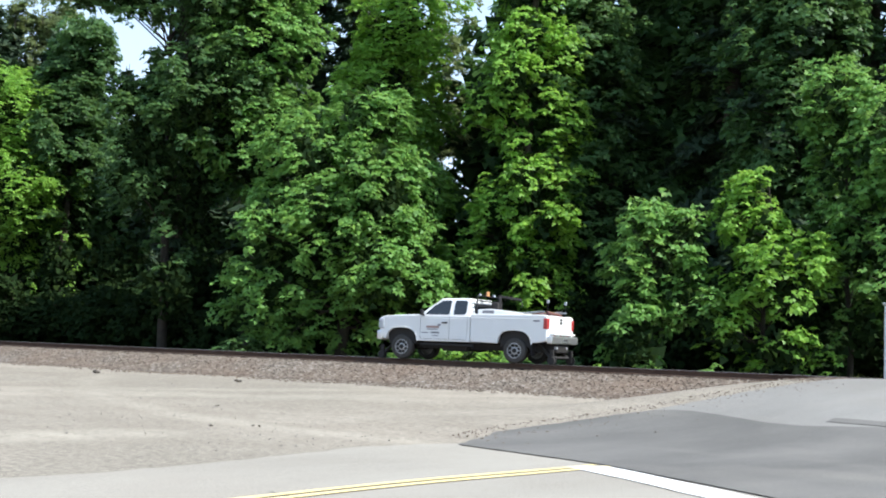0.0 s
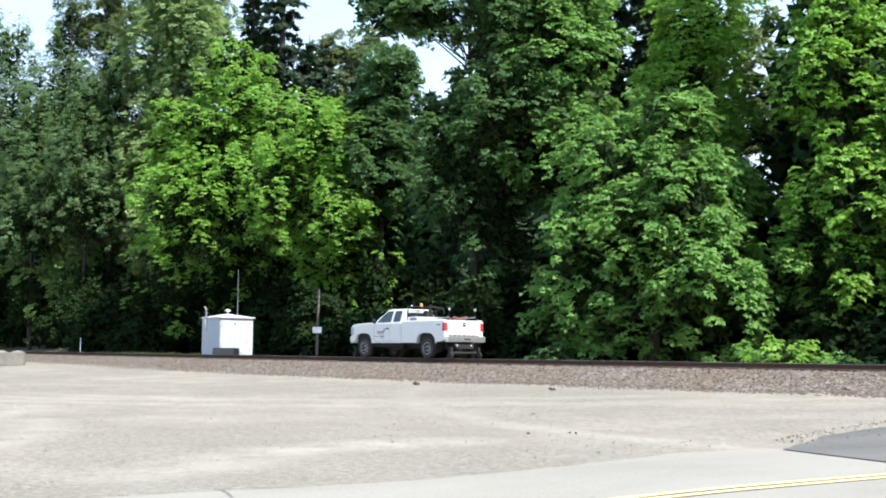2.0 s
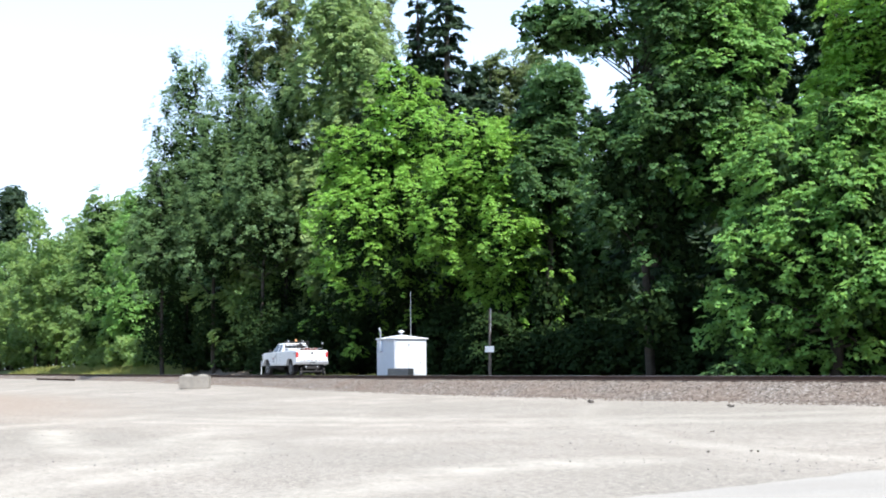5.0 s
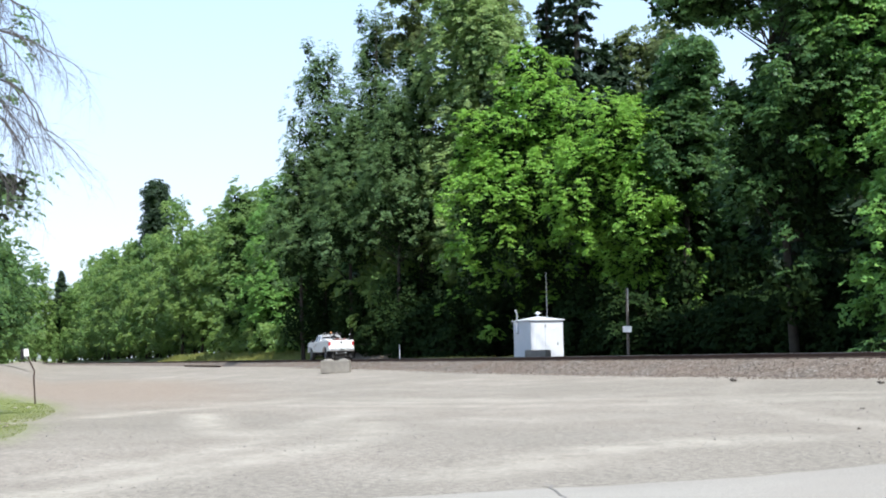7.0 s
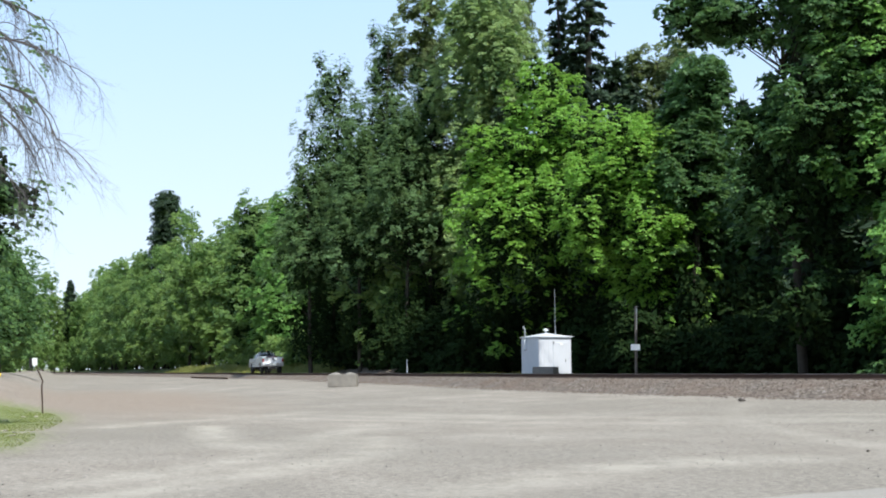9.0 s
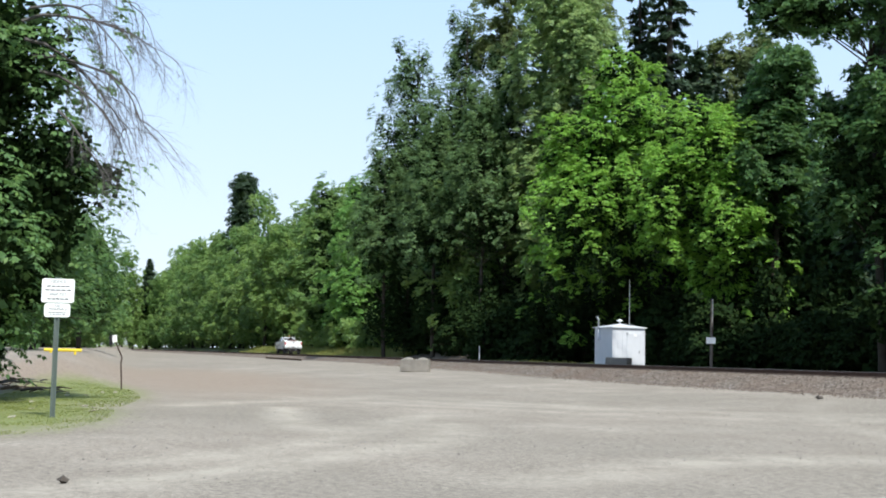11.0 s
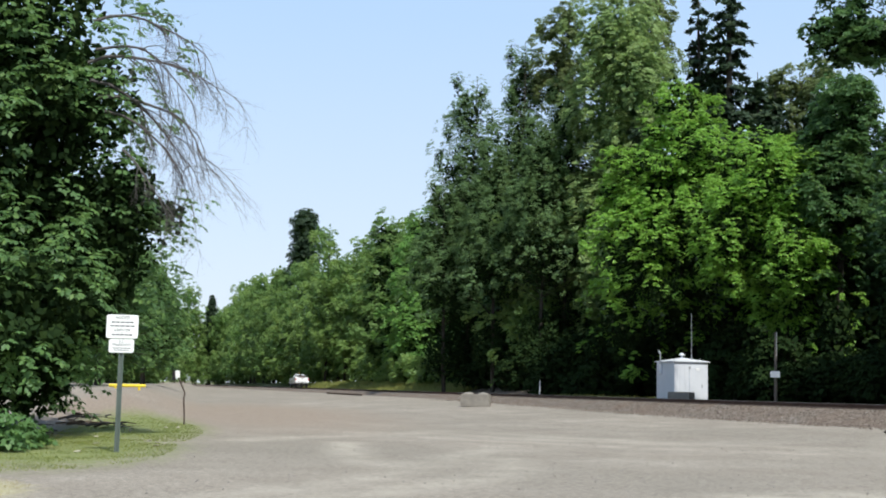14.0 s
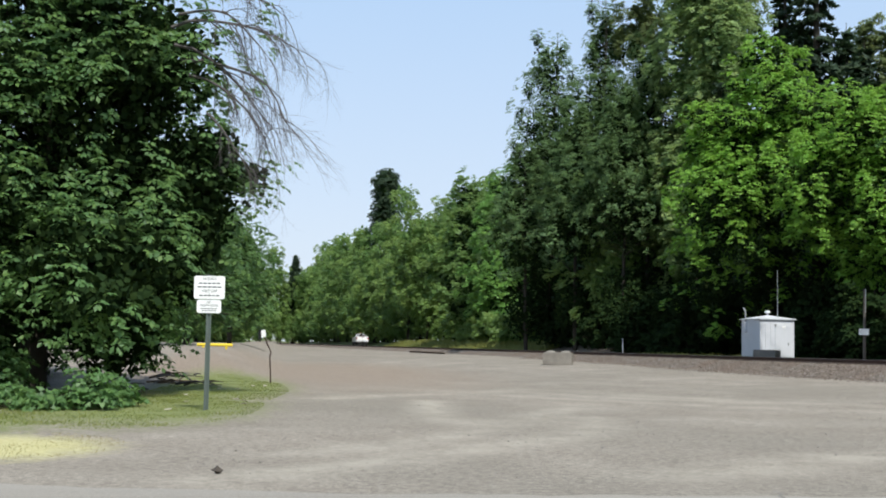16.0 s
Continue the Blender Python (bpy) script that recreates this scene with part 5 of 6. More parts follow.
    for y in (-0.62, 0.72):
        bm = rod(bmesh.new(), (0.94, y, 1.50), (0.94, y, 1.92), 0.012, sides=6)
        lamp = part("lamp_post", bm, M["black"], t, "thin black lamp post")
        bm = box(bmesh.new(), 0.07, 0.07, 0.11, pose(0.94, y, 1.95), 0.015)
        part("lamp_head", bm, M["clear_lens"], lamp, "white lamp head")
    # load
    bm = prism(bmesh.new(), [(-1.35, 1.40), (-1.35, 1.66), (-0.9, 1.68), (0.1, 1.57), (0.1, 1.40)], -0.82, 0.82, 0.03)
    part("tool_box", bm, W, t, "white tool box across the bed")
    bm = box(bmesh.new(), 0.40, 0.012, 0.10, pose(-0.98, -0.826, 1.58), 0.004)
    part("tool_box_label", bm, M["grey_print"], t, "grey panel on the tool box")
    bm = bmesh.new()
    for k, (x, y, z, a, b) in enumerate(((0.55, -0.3, 1.56, 10, 24), (0.75, 0.2, 1.58, -14, 80), (0.4, 0.4, 1.57, 6, -30), (0.9, -0.1, 1.56, 20, 50))):
        box(bm, 0.5, 0.16, 0.12, pose(x, y, z, a, a * 0.5, b), 0.03)
    part("load", bm, M["red_paint"], t, "red tools piled in the bed")
    bm = bmesh.new()
    for x, y, l in ((0.3, -0.55, 0.9), (0.5, 0.55, 1.0), (0.8, 0.0, 0.6)):
        rod(bm, (x - l / 2, y, 1.56), (x + l / 2, y + 0.1, 1.64), 0.03, sides=6)
    part("load_bar", bm, M["galvanised"], t, "steel bars lying on the load")
    for s in (-1, 1):
        for x0, x1, z in ((-3.35, -1.56, 1.33), (-1.48, 0.95, 1.38), (-3.35, -1.56, 0.80), (-1.48, -0.66, 0.80)):
            bm = box(bmesh.new(), x1 - x0, 0.03, 0.035, pose((x0 + x1) / 2, s * (0.975 if x0 < -2 else 0.99), z), 0.012)
            part("body_line", bm, W, t)
    # the body stands a little high on its springs
    for ob in t.children_recursive:
        if ob.type == "MESH" and ob.parent.name.split(".")[0] not in ("wheel", "rail_gear"):
            ob.data.transform(Matrix.Diagonal((1, 1.02, 0.985, 1)))
    return t, wheels


truck, truck_wheels = pickup()


# ---- railside things ----
def shed():
    a = float(track_turn(-67.62))
    c = track_at(-67.62, 4.4)                       # the corner nearest to the lot
    m = Matrix.Translation((c.x - 0.04, c.y - 0.09, 0.52)) @ Matrix.Rotation(a, 4, "Z") @ Matrix.Translation((-1.2, 1.1, 0))
    t = thing("equipment_shed", m, "small white metal railway equipment shed with hipped roof", "shed")
    L, D, H = 2.4, 2.2, 2.66
    bm = box(bmesh.new(), L + 0.1, D + 0.1, 0.22, pose(0, 0, 0.11), 0.02)
    part("plinth", bm, M["concrete"], t)
    for k, (sx, sy, px, py) in enumerate(((L, 0.06, 0, -D / 2 + 0.03), (L, 0.06, 0, D / 2 - 0.03), (0.06, D - 0.12, -L / 2 + 0.03, 0), (0.06, D - 0.12, L / 2 - 0.03, 0))):
        bm = box(bmesh.new(), sx, sy, H - 0.22, pose(px, py, 0.22 + (H - 0.22) / 2), 0.008)
        part("wall", bm, M["shed"], t)
    bm = bmesh.new()
    r = [bm.verts.new((x * (L / 2 + 0.1), y * (D / 2 + 0.1), z)) for z in (H, H + 0.05) for x, y in ((-1, -1), (1, -1), (1, 1), (-1, 1))]
    top = bm.verts.new((0, 0, H + 0.30))
    for j in range(4):
        bm.faces.new((r[j], r[(j + 1) % 4], r[4 + (j + 1) % 4], r[4 + j]))
        bm.faces.new((r[4 + j], r[4 + (j + 1) % 4], top))
    bm.faces.new(r[:4][::-1])
    bmesh.ops.recalc_face_normals(bm, faces=bm.faces[:])
    part("roof", bm, M["shed"], t, "shallow white hipped roof")
    bm = rod(bmesh.new(), (0, 0, H + 0.24), (0, 0, H + 0.46), 0.07, sides=12)
    rod(bm, (0, 0, H + 0.44), (0, 0, H + 0.50), 0.20, 0.16, 12)
    rod(bm, (0, 0, H + 0.50), (0, 0, H + 0.58), 0.16, 0.03, 12)
    part("vent", bm, M["shed"], t, "mushroom roof vent")
    bm = rod(bmesh.new(), (L / 2 - 0.5, 0.3, H + 0.05), (L / 2 - 0.5, 0.3, H + 0.3), 0.05, sides=8)
    rod(bm, (L / 2 - 0.5, 0.3, H + 0.3), (L / 2 - 0.5, 0.3, H + 2.95), 0.022, 0.012, 8)
    part("antenna", bm, M["galvanised"], t, "tall thin radio antenna")
    bm = rod(bmesh.new(), (-0.5, -D / 2 - 0.08, H - 0.5), (-0.5, -D / 2 - 0.08, H + 0.52), 0.05, sides=8)
    rod(bm, (-0.5, -D / 2 - 0.08, H + 0.5), (-0.72, -D / 2 - 0.08, H + 0.70), 0.055, sides=8)
    part("service_pipe", bm, M["galvanised"], t, "bent service pipe")
    bm = box(bmesh.new(), 0.42, 0.18, 0.62, pose(-0.62, -D / 2 - 0.09, H - 0.42), 0.02)
    part("meter_box", bm, M["shed"], t, "pale meter box")
    bm = box(bmesh.new(), 0.03, 0.95, 2.05, pose(L / 2 + 0.012, 0.35, 0.22 + 1.1), 0.006)
    door = part("door", bm, M["shed"], t, "white steel door")
    bm = box(bmesh.new(), 0.05, 0.05, 0.16, pose(L / 2 + 0.045, 0.70, 1.25), 0.012)
    part("door_handle", bm, M["galvanised"], door, "steel door handle")
    bm = box(bmesh.new(), 0.06, 0.10, 0.16, pose(L / 2 + 0.03, -0.1, H - 0.32), 0.02)
    part("door_lamp", bm, M["galvanised"], t, "small grey lamp")
    bm = box(bmesh.new(), 0.02, 0.22, 0.14, pose(L / 2 + 0.036, 0.42, H - 0.42))
    part("notice", bm, M["sign_white"], t, "small white notice")
    bm = bmesh.new()
    for y in (-0.72, -0.40):
        box(bm, 0.016, 0.03, H - 0.3, pose(L / 2 + 0.006, y, 0.22 + (H - 0.3) / 2), 0.004)
    part("panel_seam", bm, M["shed"], t)


shed()


def concrete_block(m, w, d, h, lumps, label):
    t = thing("concrete_block", m, label, "concrete block", "blocks by the track")
    bm = box(bmesh.new(), w, d, h, pose(0, 0, h / 2), 0.035)
    bmesh.ops.subdivide_edges(bm, edges=[e for e in bm.edges if e.calc_length() > 0.3], cuts=4, use_grid_fill=True)
    for v in bm.verts:
        v.co += Vector(noise.noise_vector(v.co * 4.0)) * 0.018
    part("block_body", bm, M["weathered_concrete"], t)
    for x in lumps:
        bm = bmesh.new()
        bmesh.ops.create_icosphere(bm, subdivisions=2, radius=1, matrix=pose(x, 0, h - 0.02) @ Matrix.Diagonal((w * 0.2, d * 0.38, 0.13, 1)))
        part("key_lump", bm, M["weathered_concrete"], t, "rounded key on the top")
    return t


concrete_block(Matrix.Translation((-67.2, 15.5, float(land(-67.2, 15.5)))) @ Matrix.Rotation(radians(68), 4, "Z"), 1.62, 0.75, 0.70, (-0.42, 0.42), "weathered grey concrete block with two keys on the gravel")
p = track_at(-64.56, 3.2)
concrete_block(Matrix.Translation((p.x, p.y, 0.35)) @ Matrix.Rotation(radians(40), 4, "Z"), 1.35, 0.7, 1.05, (), "plain grey concrete block beside the equipment shed")


def timber_pole():
    p = track_at(-56.18, 4.2)
    t = thing("timber_pole", pose(p.x, p.y, float(land(p.x, p.y)) - 0.02, 0, 0.8, 40), "short weathered timber pole with a small white sign", "pole")
    h = 4.5 - float(land(p.x, p.y))
    bm = rod(bmesh.new(), (0, 0, 0), (0, 0, h), 0.085, 0.06, 12)
    bmesh.ops.bevel(bm, geom=[e for e in bm.edges if len(e.link_faces) == 2 and e.calc_face_angle(0) > 1.2], offset=0.02, segments=1, affect="EDGES")
    part("post", bm, M["timber"], t)
    z = 2.38 - float(land(p.x, p.y))
    bm = box(bmesh.new(), 0.50, 0.02, 0.31, pose(0.02, -0.12, z), 0.006)
    part("sign_plate", bm, M["sign_white"], t, "small white sign plate")
    bm = rod(bmesh.new(), (0.04, -0.02, h - 1.2), (0.06, -0.02, h), 0.03, sides=6)
    part("conduit", bm, M["galvanised"], t)


timber_pole()


def marker_post():
    p = track_at(-87.72, 3.2)
    z = float(land(p.x, p.y))
    t = thing("marker_post", pose(p.x, p.y, z), "slim white marker post beside the rails", "post")
    bm = box(bmesh.new(), 0.10, 0.05, 2.05 - z, pose(0, 0, (2.05 - z) / 2), 0.012)
    part("post", bm, M["sign_white"], t)


marker_post()


def crossing_cabinet():
    x, y = polar(22.05, 39.2)
    z = float(land(x, y))
    t = thing("crossing_cabinet", pose(x - 0.08, y - 0.03, z - 0.02, 0, 0, 12), "pale metal signal cabinet beside the level crossing", "cabinet")
    h = 3.3 - z
    bm = box(bmesh.new(), 0.85, 0.6, h - 0.15, pose(0, 0, (h - 0.15) / 2 + 0.1), 0.02)
    part("case", bm, M["shed"], t)
    bm = box(bmesh.new(), 0.95, 0.7, 0.07, pose(0, 0, h), 0.02)
    part("lid", bm, M["shed"], t)
    bm = box(bmesh.new(), 0.9, 0.65, 0.12, pose(0, 0, 0.06), 0.01)
    part("base", bm, M["concrete"], t)


crossing_cabinet()


# ---- signs and posts on the verge ----
def words(name, text, size, m, material, parent):
    cu = bpy.data.curves.new(name, "FONT")
    cu.body, cu.size, cu.align_x, cu.align_y, cu.extrude = text, size, "CENTER", "CENTER", 0.001
    tmp = bpy.data.objects.new(name, cu)
    scene.collection.objects.link(tmp)
    bpy.context.view_layer.update()
    me = bpy.data.meshes.new_from_object(tmp.evaluated_get(bpy.context.evaluated_depsgraph_get()))
    bpy.data.objects.remove(tmp)
    me.materials.clear()
    me.materials.append(material)
    ob = new(name, me)
    ob.parent, ob.matrix_local = parent, m
    return ob


def notice_sign():
    x, y = -25.0, -1.54
    z = float(land(x, y))
    t = thing("notice_sign", pose(x, y, z, 0, 0, 86.5), "white railway notice sign on a steel post in the grass", "sign")
    bm = bmesh.new()
    box(bm, 0.055, 0.004, 2.74, pose(0, 0, 1.37))
    for s in (-1, 1):
        box(bm, 0.004, 0.035, 2.74, pose(s * 0.028, -0.017, 1.37))
        box(bm, 0.022, 0.004, 2.74, pose(s * 0.039, -0.034, 1.37))
    part("post", bm, M["post_green"], t, "dull green steel channel post")
    top = 2.72 - z
    for w, h, zc, name in ((0.62, 0.47, top - 0.235, "notice_board"), (0.49, 0.27, top - 0.62, "lower_board")):
        bm = box(bmesh.new(), w, 0.006, h, pose(0, -0.045, zc))
        vert = [e for e in bm.edges if abs(e.verts[0].co.y - e.verts[1].co.y) > 0.003]
        bmesh.ops.bevel(bm, geom=vert, offset=0.045, segments=4, affect="EDGES", profile=0.5)
        b = part(name, bm, M["sign_white"], t, "white sign board with dark lettering")
        rows = [("NOTICE", 0.075, 0.175), ("KEEP OFF", 0.075, -0.075)] if h > 0.4 else [("NO", 0.06, 0.085), ("TRESPASSING", 0.062, 0.02)]
        for text, size, dz in rows:
            words("sign_words", text, size, pose(0, -0.0505, zc + dz, 90, 0, 0), M["ink"], b)
        bars = [(0.44, 0.085), (0.50, 0.01), (0.42, -0.165)] if h > 0.4 else [(0.36, -0.045), (0.30, -0.085)]
        for bw, dz in bars:
            n = 5
            for k in range(n):
                bm = box(bmesh.new(), bw / n * 0.8, 0.002, 0.024 if h > 0.4 else 0.016, pose((k - (n - 1) / 2) * bw / n, -0.0495, zc + dz))
                part("text_bar", bm, M["ink"], b)
    for dz in (0.08, 0.36, 0.55, 0.70):
        bm = rod(bmesh.new(), (0, -0.046, top - dz), (0, -0.056, top - dz), 0.012, sides=8)
        part("bolt", bm, M["galvanised"], t)


M["post_green"] = plain("dull_green_post_paint", (0.10, 0.125, 0.11), 0.7, vary=0.25)
notice_sign()


def bent_post():
    x, y = -41.5, -0.38
    z = float(land(x, y))
    t = thing("bent_post", pose(x, y, z, 0, 0, 90), "bent rusty marker post with a small white plate", "post")
    bm = bmesh.new()
    pts = [(0.0, 0), (-0.02, 0.45), (-0.05, 0.85), (-0.02, 1.05), (-0.16, 1.35), (-0.27, 1.62)]
    for (a, b), (c, d) in zip(pts, pts[1:]):
        rod(bm, (a, 0, b), (c, 0, d), 0.026, sides=8)
    part("post", bm, M["rusty"], t, "rust-brown bent steel post")
    bm = box(bmesh.new(), 0.15, 0.02, 0.24, pose(-0.28, -0.045, 1.66, 0, -4, 0), 0.008)
    part("plate", bm, M["sign_white"], t, "small white plate")
    bm = box(bmesh.new(), 0.10, 0.02, 0.34, pose(-0.40, -0.03, 1.62), 0.005)
    part("back_plate", bm, M["black"], t)


M["rusty"] = plain("rusty_steel", (0.085, 0.06, 0.048), 0.85, 0.2, vary=0.35)
bent_post()


def yellow_barrier():
    x, y = polar(93.1, 60)
    z = float(land(x, y))
    t = thing("pipe_barrier", pose(x, y, z, 0, 0, 92), "low yellow painted pipe barrier on the earth bank", "barrier")
    top = max(1.10 - z, 0.16)
    bm = rod(bmesh.new(), (-0.85, 0, top), (0.85, 0, top), 0.075, sides=12)
    part("rail_pipe", bm, M["yellow_paint"], t)
    for s in (-1, 1):
        bm = rod(bmesh.new(), (s * 0.55, 0, -0.05), (s * 0.55, 0, top), 0.06, sides=10)
        part("leg", bm, M["yellow_paint"], t)


yellow_barrier()


# ---- cracks and worn paint on the road ----
M["worn_white"] = plain("worn_white_paint", (0.37, 0.35, 0.31), 0.85, vary=0.25, scale=3)
M["tar"] = plain("tar_filled_crack", (0.215, 0.20, 0.18), 0.85, vary=0.3)


def crack(pts, width, seed):
    full = []
    for (ax, ay), (bx, by) in zip(pts, pts[1:]):
        n = 10
        for k in range(n):
            u = k / n
            full.append((ax + (bx - ax) * u + 0.06 * noise.noise((ax + u * 5, seed, 2)), ay + (by - ay) * u + 0.10 * noise.noise((ay + u * 7, seed, 5))))
    full.append(pts[-1])
    line("road_crack", full, width, M["tar"], "dark tar-filled crack across the pale road", 0.024)


crack([(-11.3, 4.7), (-9.5, 4.25), (-8.25, 4.0), (-8.0, 3.75), (-7.2, 3.4), (-4.8, 2.5)], 0.026, 1)
crack([(-8.9, 7.4), (-7.6, 7.05), (-6.4, 6.6), (-4.8, 6.1)], 0.02, 2)
crack([(-11.7, -3.0), (-8.0, -3.3), (-4.8, -4.0)], 0.04, 4)
line("tar_patch", [(-9.7 + 0.15 * k, 20.75 + 0.02 * k) for k in range(9)], 0.5, M["asphalt"], "dark tar patch on the pale asphalt", 0.045)
line("worn_marking", [(-8.35, y) for y in np.arange(0.5, 3.9, 0.3)], 0.12, M["worn_white"], "worn white stroke of paint on the road", 0.028)
line("worn_marking", [(-7.2 - 0.016 * (y - 1.6) ** 2.0, y) for y in np.arange(0.5, 7.2, 0.3)], 0.34, M["worn_white"], "worn white stroke of paint on the road", 0.028)


# ---- loose stones, litter, grass ----
def pebbles(name, p, size, material, parent, seed):
    """Angular stones of about that size at the points p."""
    rng = np.random.default_rng(seed)
    N = len(p)
    base = np.array([[1, 0, 0], [0, 1, 0], [-1, 0, 0], [0, -1, 0], [0, 0, 1], [0, 0, -0.6]], float)
    v = base[None] * rng.uniform(0.55, 1.2, (N, 6, 1)) + rng.normal(0, 0.18, (N, 6, 3))
    a = rng.uniform(0, 6.28, N)
    c, s = np.cos(a)[:, None], np.sin(a)[:, None]
    x, y = v[..., 0] * c - v[..., 1] * s, v[..., 0] * s + v[..., 1] * c
    sz = (size * rng.uniform(0.5, 1.5, N) * 0.5)[:, None]
    v = np.stack([x * sz, y * sz * 0.8, v[..., 2] * sz * 0.75], -1) + p[:, None]
    f = np.array([[0, 1, 4], [1, 2, 4], [2, 3, 4], [3, 0, 4], [1, 0, 5], [2, 1, 5], [3, 2, 5], [0, 3, 5]])
    f = (np.arange(N)[:, None, None] * 6 + f[None]).reshape(-1, 3)
    return sheet(name, v.reshape(-1, 3), f, material, parent)


def ballast_stones():
    rng = np.random.default_rng(3)
    N = 18000
    x = -14.2 - 75 * rng.uniform(0, 1, N) ** 1.5
    off = rng.uniform(-5.2, -0.9, N)
    keep = rng.uniform(0, 1, N) < np.clip(1.0 - (-off - 3.7) / 1.6, 0.12, 1)
    x, off = x[keep], off[keep]
    a = track_turn(x)
    px, py = x - off * np.sin(a), track_y(x) + off * np.cos(a)
    zb = np.interp(off, [-3.75, -3.2, -1.75, -0.5], [-0.2, 0.28, 0.80, 0.76]) + rise(x)
    z = np.maximum(zb, land(px, py)) + 0.004
    ob = pebbles("ballast_stones", np.stack([px, py, z], 1), 0.078, M["ballast"], None, 4)
    tagged(ob, "loose brown and grey ballast stones on the bank", "ballast", kind="stuff")


ballast_stones()


def lot_stones():
    rng = np.random.default_rng(6)
    N = 3600
    d, az = 13 + 38 * rng.uniform(0, 1, N) ** 1.4, np.radians(rng.uniform(20, 101, N))
    x, y = -d * np.sin(az), d * np.cos(az)
    s = track_y(x) - y
    patch = np.array([noise.noise((a * 0.25, b * 0.25, 9.0)) for a, b in zip(x, y)])
    keep = (x < -12.3) & (s > 4) & ~((x > -13.3) & (y > 13)) & (y > -1.0) & (patch > rng.uniform(-0.35, 0.25, N))
    x, y = x[keep], y[keep]
    ob = pebbles("lot_stones", np.stack([x, y, land(x, y) + 0.003], 1), 0.036, M["lot_stone"], None, 7)
    tagged(ob, "small scattered stones and clods on the gravel lot", "gravel", kind="stuff")
    for k, (px, py, sz, n) in enumerate(((-16.1, 12.9, 0.10, 2), (-16.5, 12.3, 0.06, 3), (-13.0, -0.68, 0.11, 2), (-11.2, 17.5, 0.08, 2), (-28.0, 21.8, 0.14, 4), (-33.5, 20.5, 0.16, 3), (-20.5, 15.4, 0.06, 2))):
        q = np.stack([px + rng.normal(0, sz * 0.45, n), py + rng.normal(0, sz * 0.45, n), np.zeros(n)], 1)
        q[:, 2] = land(q[:, 0], q[:, 1]) + sz * 0.2
        tagged(pebbles("dirt_clod", q, sz, M["clod"], None, 20 + k), "dark crumbled clod of earth lying on the gravel", "clod", "clods on the lot")


M["lot_stone"] = plain("lot_stone", (0.24, 0.22, 0.19), 0.95, vary=0.5, scale=3)
M["clod"] = plain("earth_clod", (0.085, 0.072, 0.060), 0.95, vary=0.3, scale=20)
lot_stones()


def edge_gravel():
    """Loose gravel along the asphalt's ragged edge, thinning out over the asphalt."""
    rng = np.random.default_rng(16)
    y = rng.uniform(14.2, 27.0, 600)
    x = apron_edge(y) + np.abs(rng.normal(0, 0.9, 600)) * rng.uniform(0, 1, 600) - 0.5
    ob = pebbles("edge_gravel", np.stack([x, y, land(x, y) + 0.036], 1), 0.036, M["ballast"], None, 17)
    tagged(ob, "loose grey gravel strewn along the asphalt edge", "gravel", kind="stuff")


edge_gravel()


def grass(name, n, spots, height, material, seed, label):
    """Blades of grass inside ellipses (cx, cy, rx, ry)."""
    rng = np.random.default_rng(seed)
    area = np.array([s[2] * s[3] for s in spots])
    P = []
    for s, k in zip(spots, (n * area / area.sum()).astype(int)):
        t, r = rng.uniform(0, 6.28, k), np.sqrt(rng.uniform(0, 1, k))
        P.append(np.stack([s[0] + s[2] * r * np.cos(t), s[1] + s[3] * r * np.sin(t)], 1))
    P = np.concatenate(P)
    clump = np.array([noise.noise((q[0] * 0.9, q[1] * 0.9, 3.0)) for q in P])
    P = P[clump > rng.uniform(-0.45, 0.35, len(P))]
    N = len(P)
    z = land(P[:, 0], P[:, 1])
    h = height * rng.uniform(0.4, 1.3, N)
    a = rng.uniform(0, 6.28, N)
    w = h * 0.10 + 0.004
    bend = rng.normal(0, 0.35, (N, 2)) * h[:, None]
    v = np.empty((N, 3, 3), np.float32)
    v[:, 0] = np.stack([P[:, 0] - np.cos(a) * w, P[:, 1] - np.sin(a) * w, z - 0.01], 1)
    v[:, 1] = np.stack([P[:, 0] + np.cos(a) * w, P[:, 1] + np.sin(a) * w, z - 0.01], 1)
    v[:, 2] = np.stack([P[:, 0] + bend[:, 0], P[:, 1] + bend[:, 1], z + h], 1)
    ob = sheet(name, v.reshape(-1, 3), np.arange(3 * N).reshape(-1, 3), material)
    tagged(ob, label, "grass", kind="stuff")


grass("verge_grass", 60000, [(-27, -3.0, 7.5, 2.6), (-36, -1.7, 9, 1.9), (-22, -6.5, 4.5, 3.0)], 0.035, M["grass"], 1, "short green grass on the verge round the sign")
grass("dry_grass", 5000, [(-16.6, -4.1, 2.4, 2.0)], 0.022, M["dry_grass"], 2, "patch of dry yellow cut grass at the lot's edge")
grass("strip_grass", 30000, [(float(track_at(xx, 6).x), float(track_at(xx, 6).y), 6, 2.6) for xx in (-120, -128, -136, -144, -152, -162, -174, -188, -204)], 0.6, M["strip_grass"], 3, "tall pale grass on the strip beyond the rails")
grass("railside_weeds", 9000, [(float(track_at(xx, 4.6).x), float(track_at(xx, 4.6).y), 4, 0.8) for xx in range(-84, -14, 6)], 0.5, M["grass"], 4, "rough weeds along the far side of the rails")


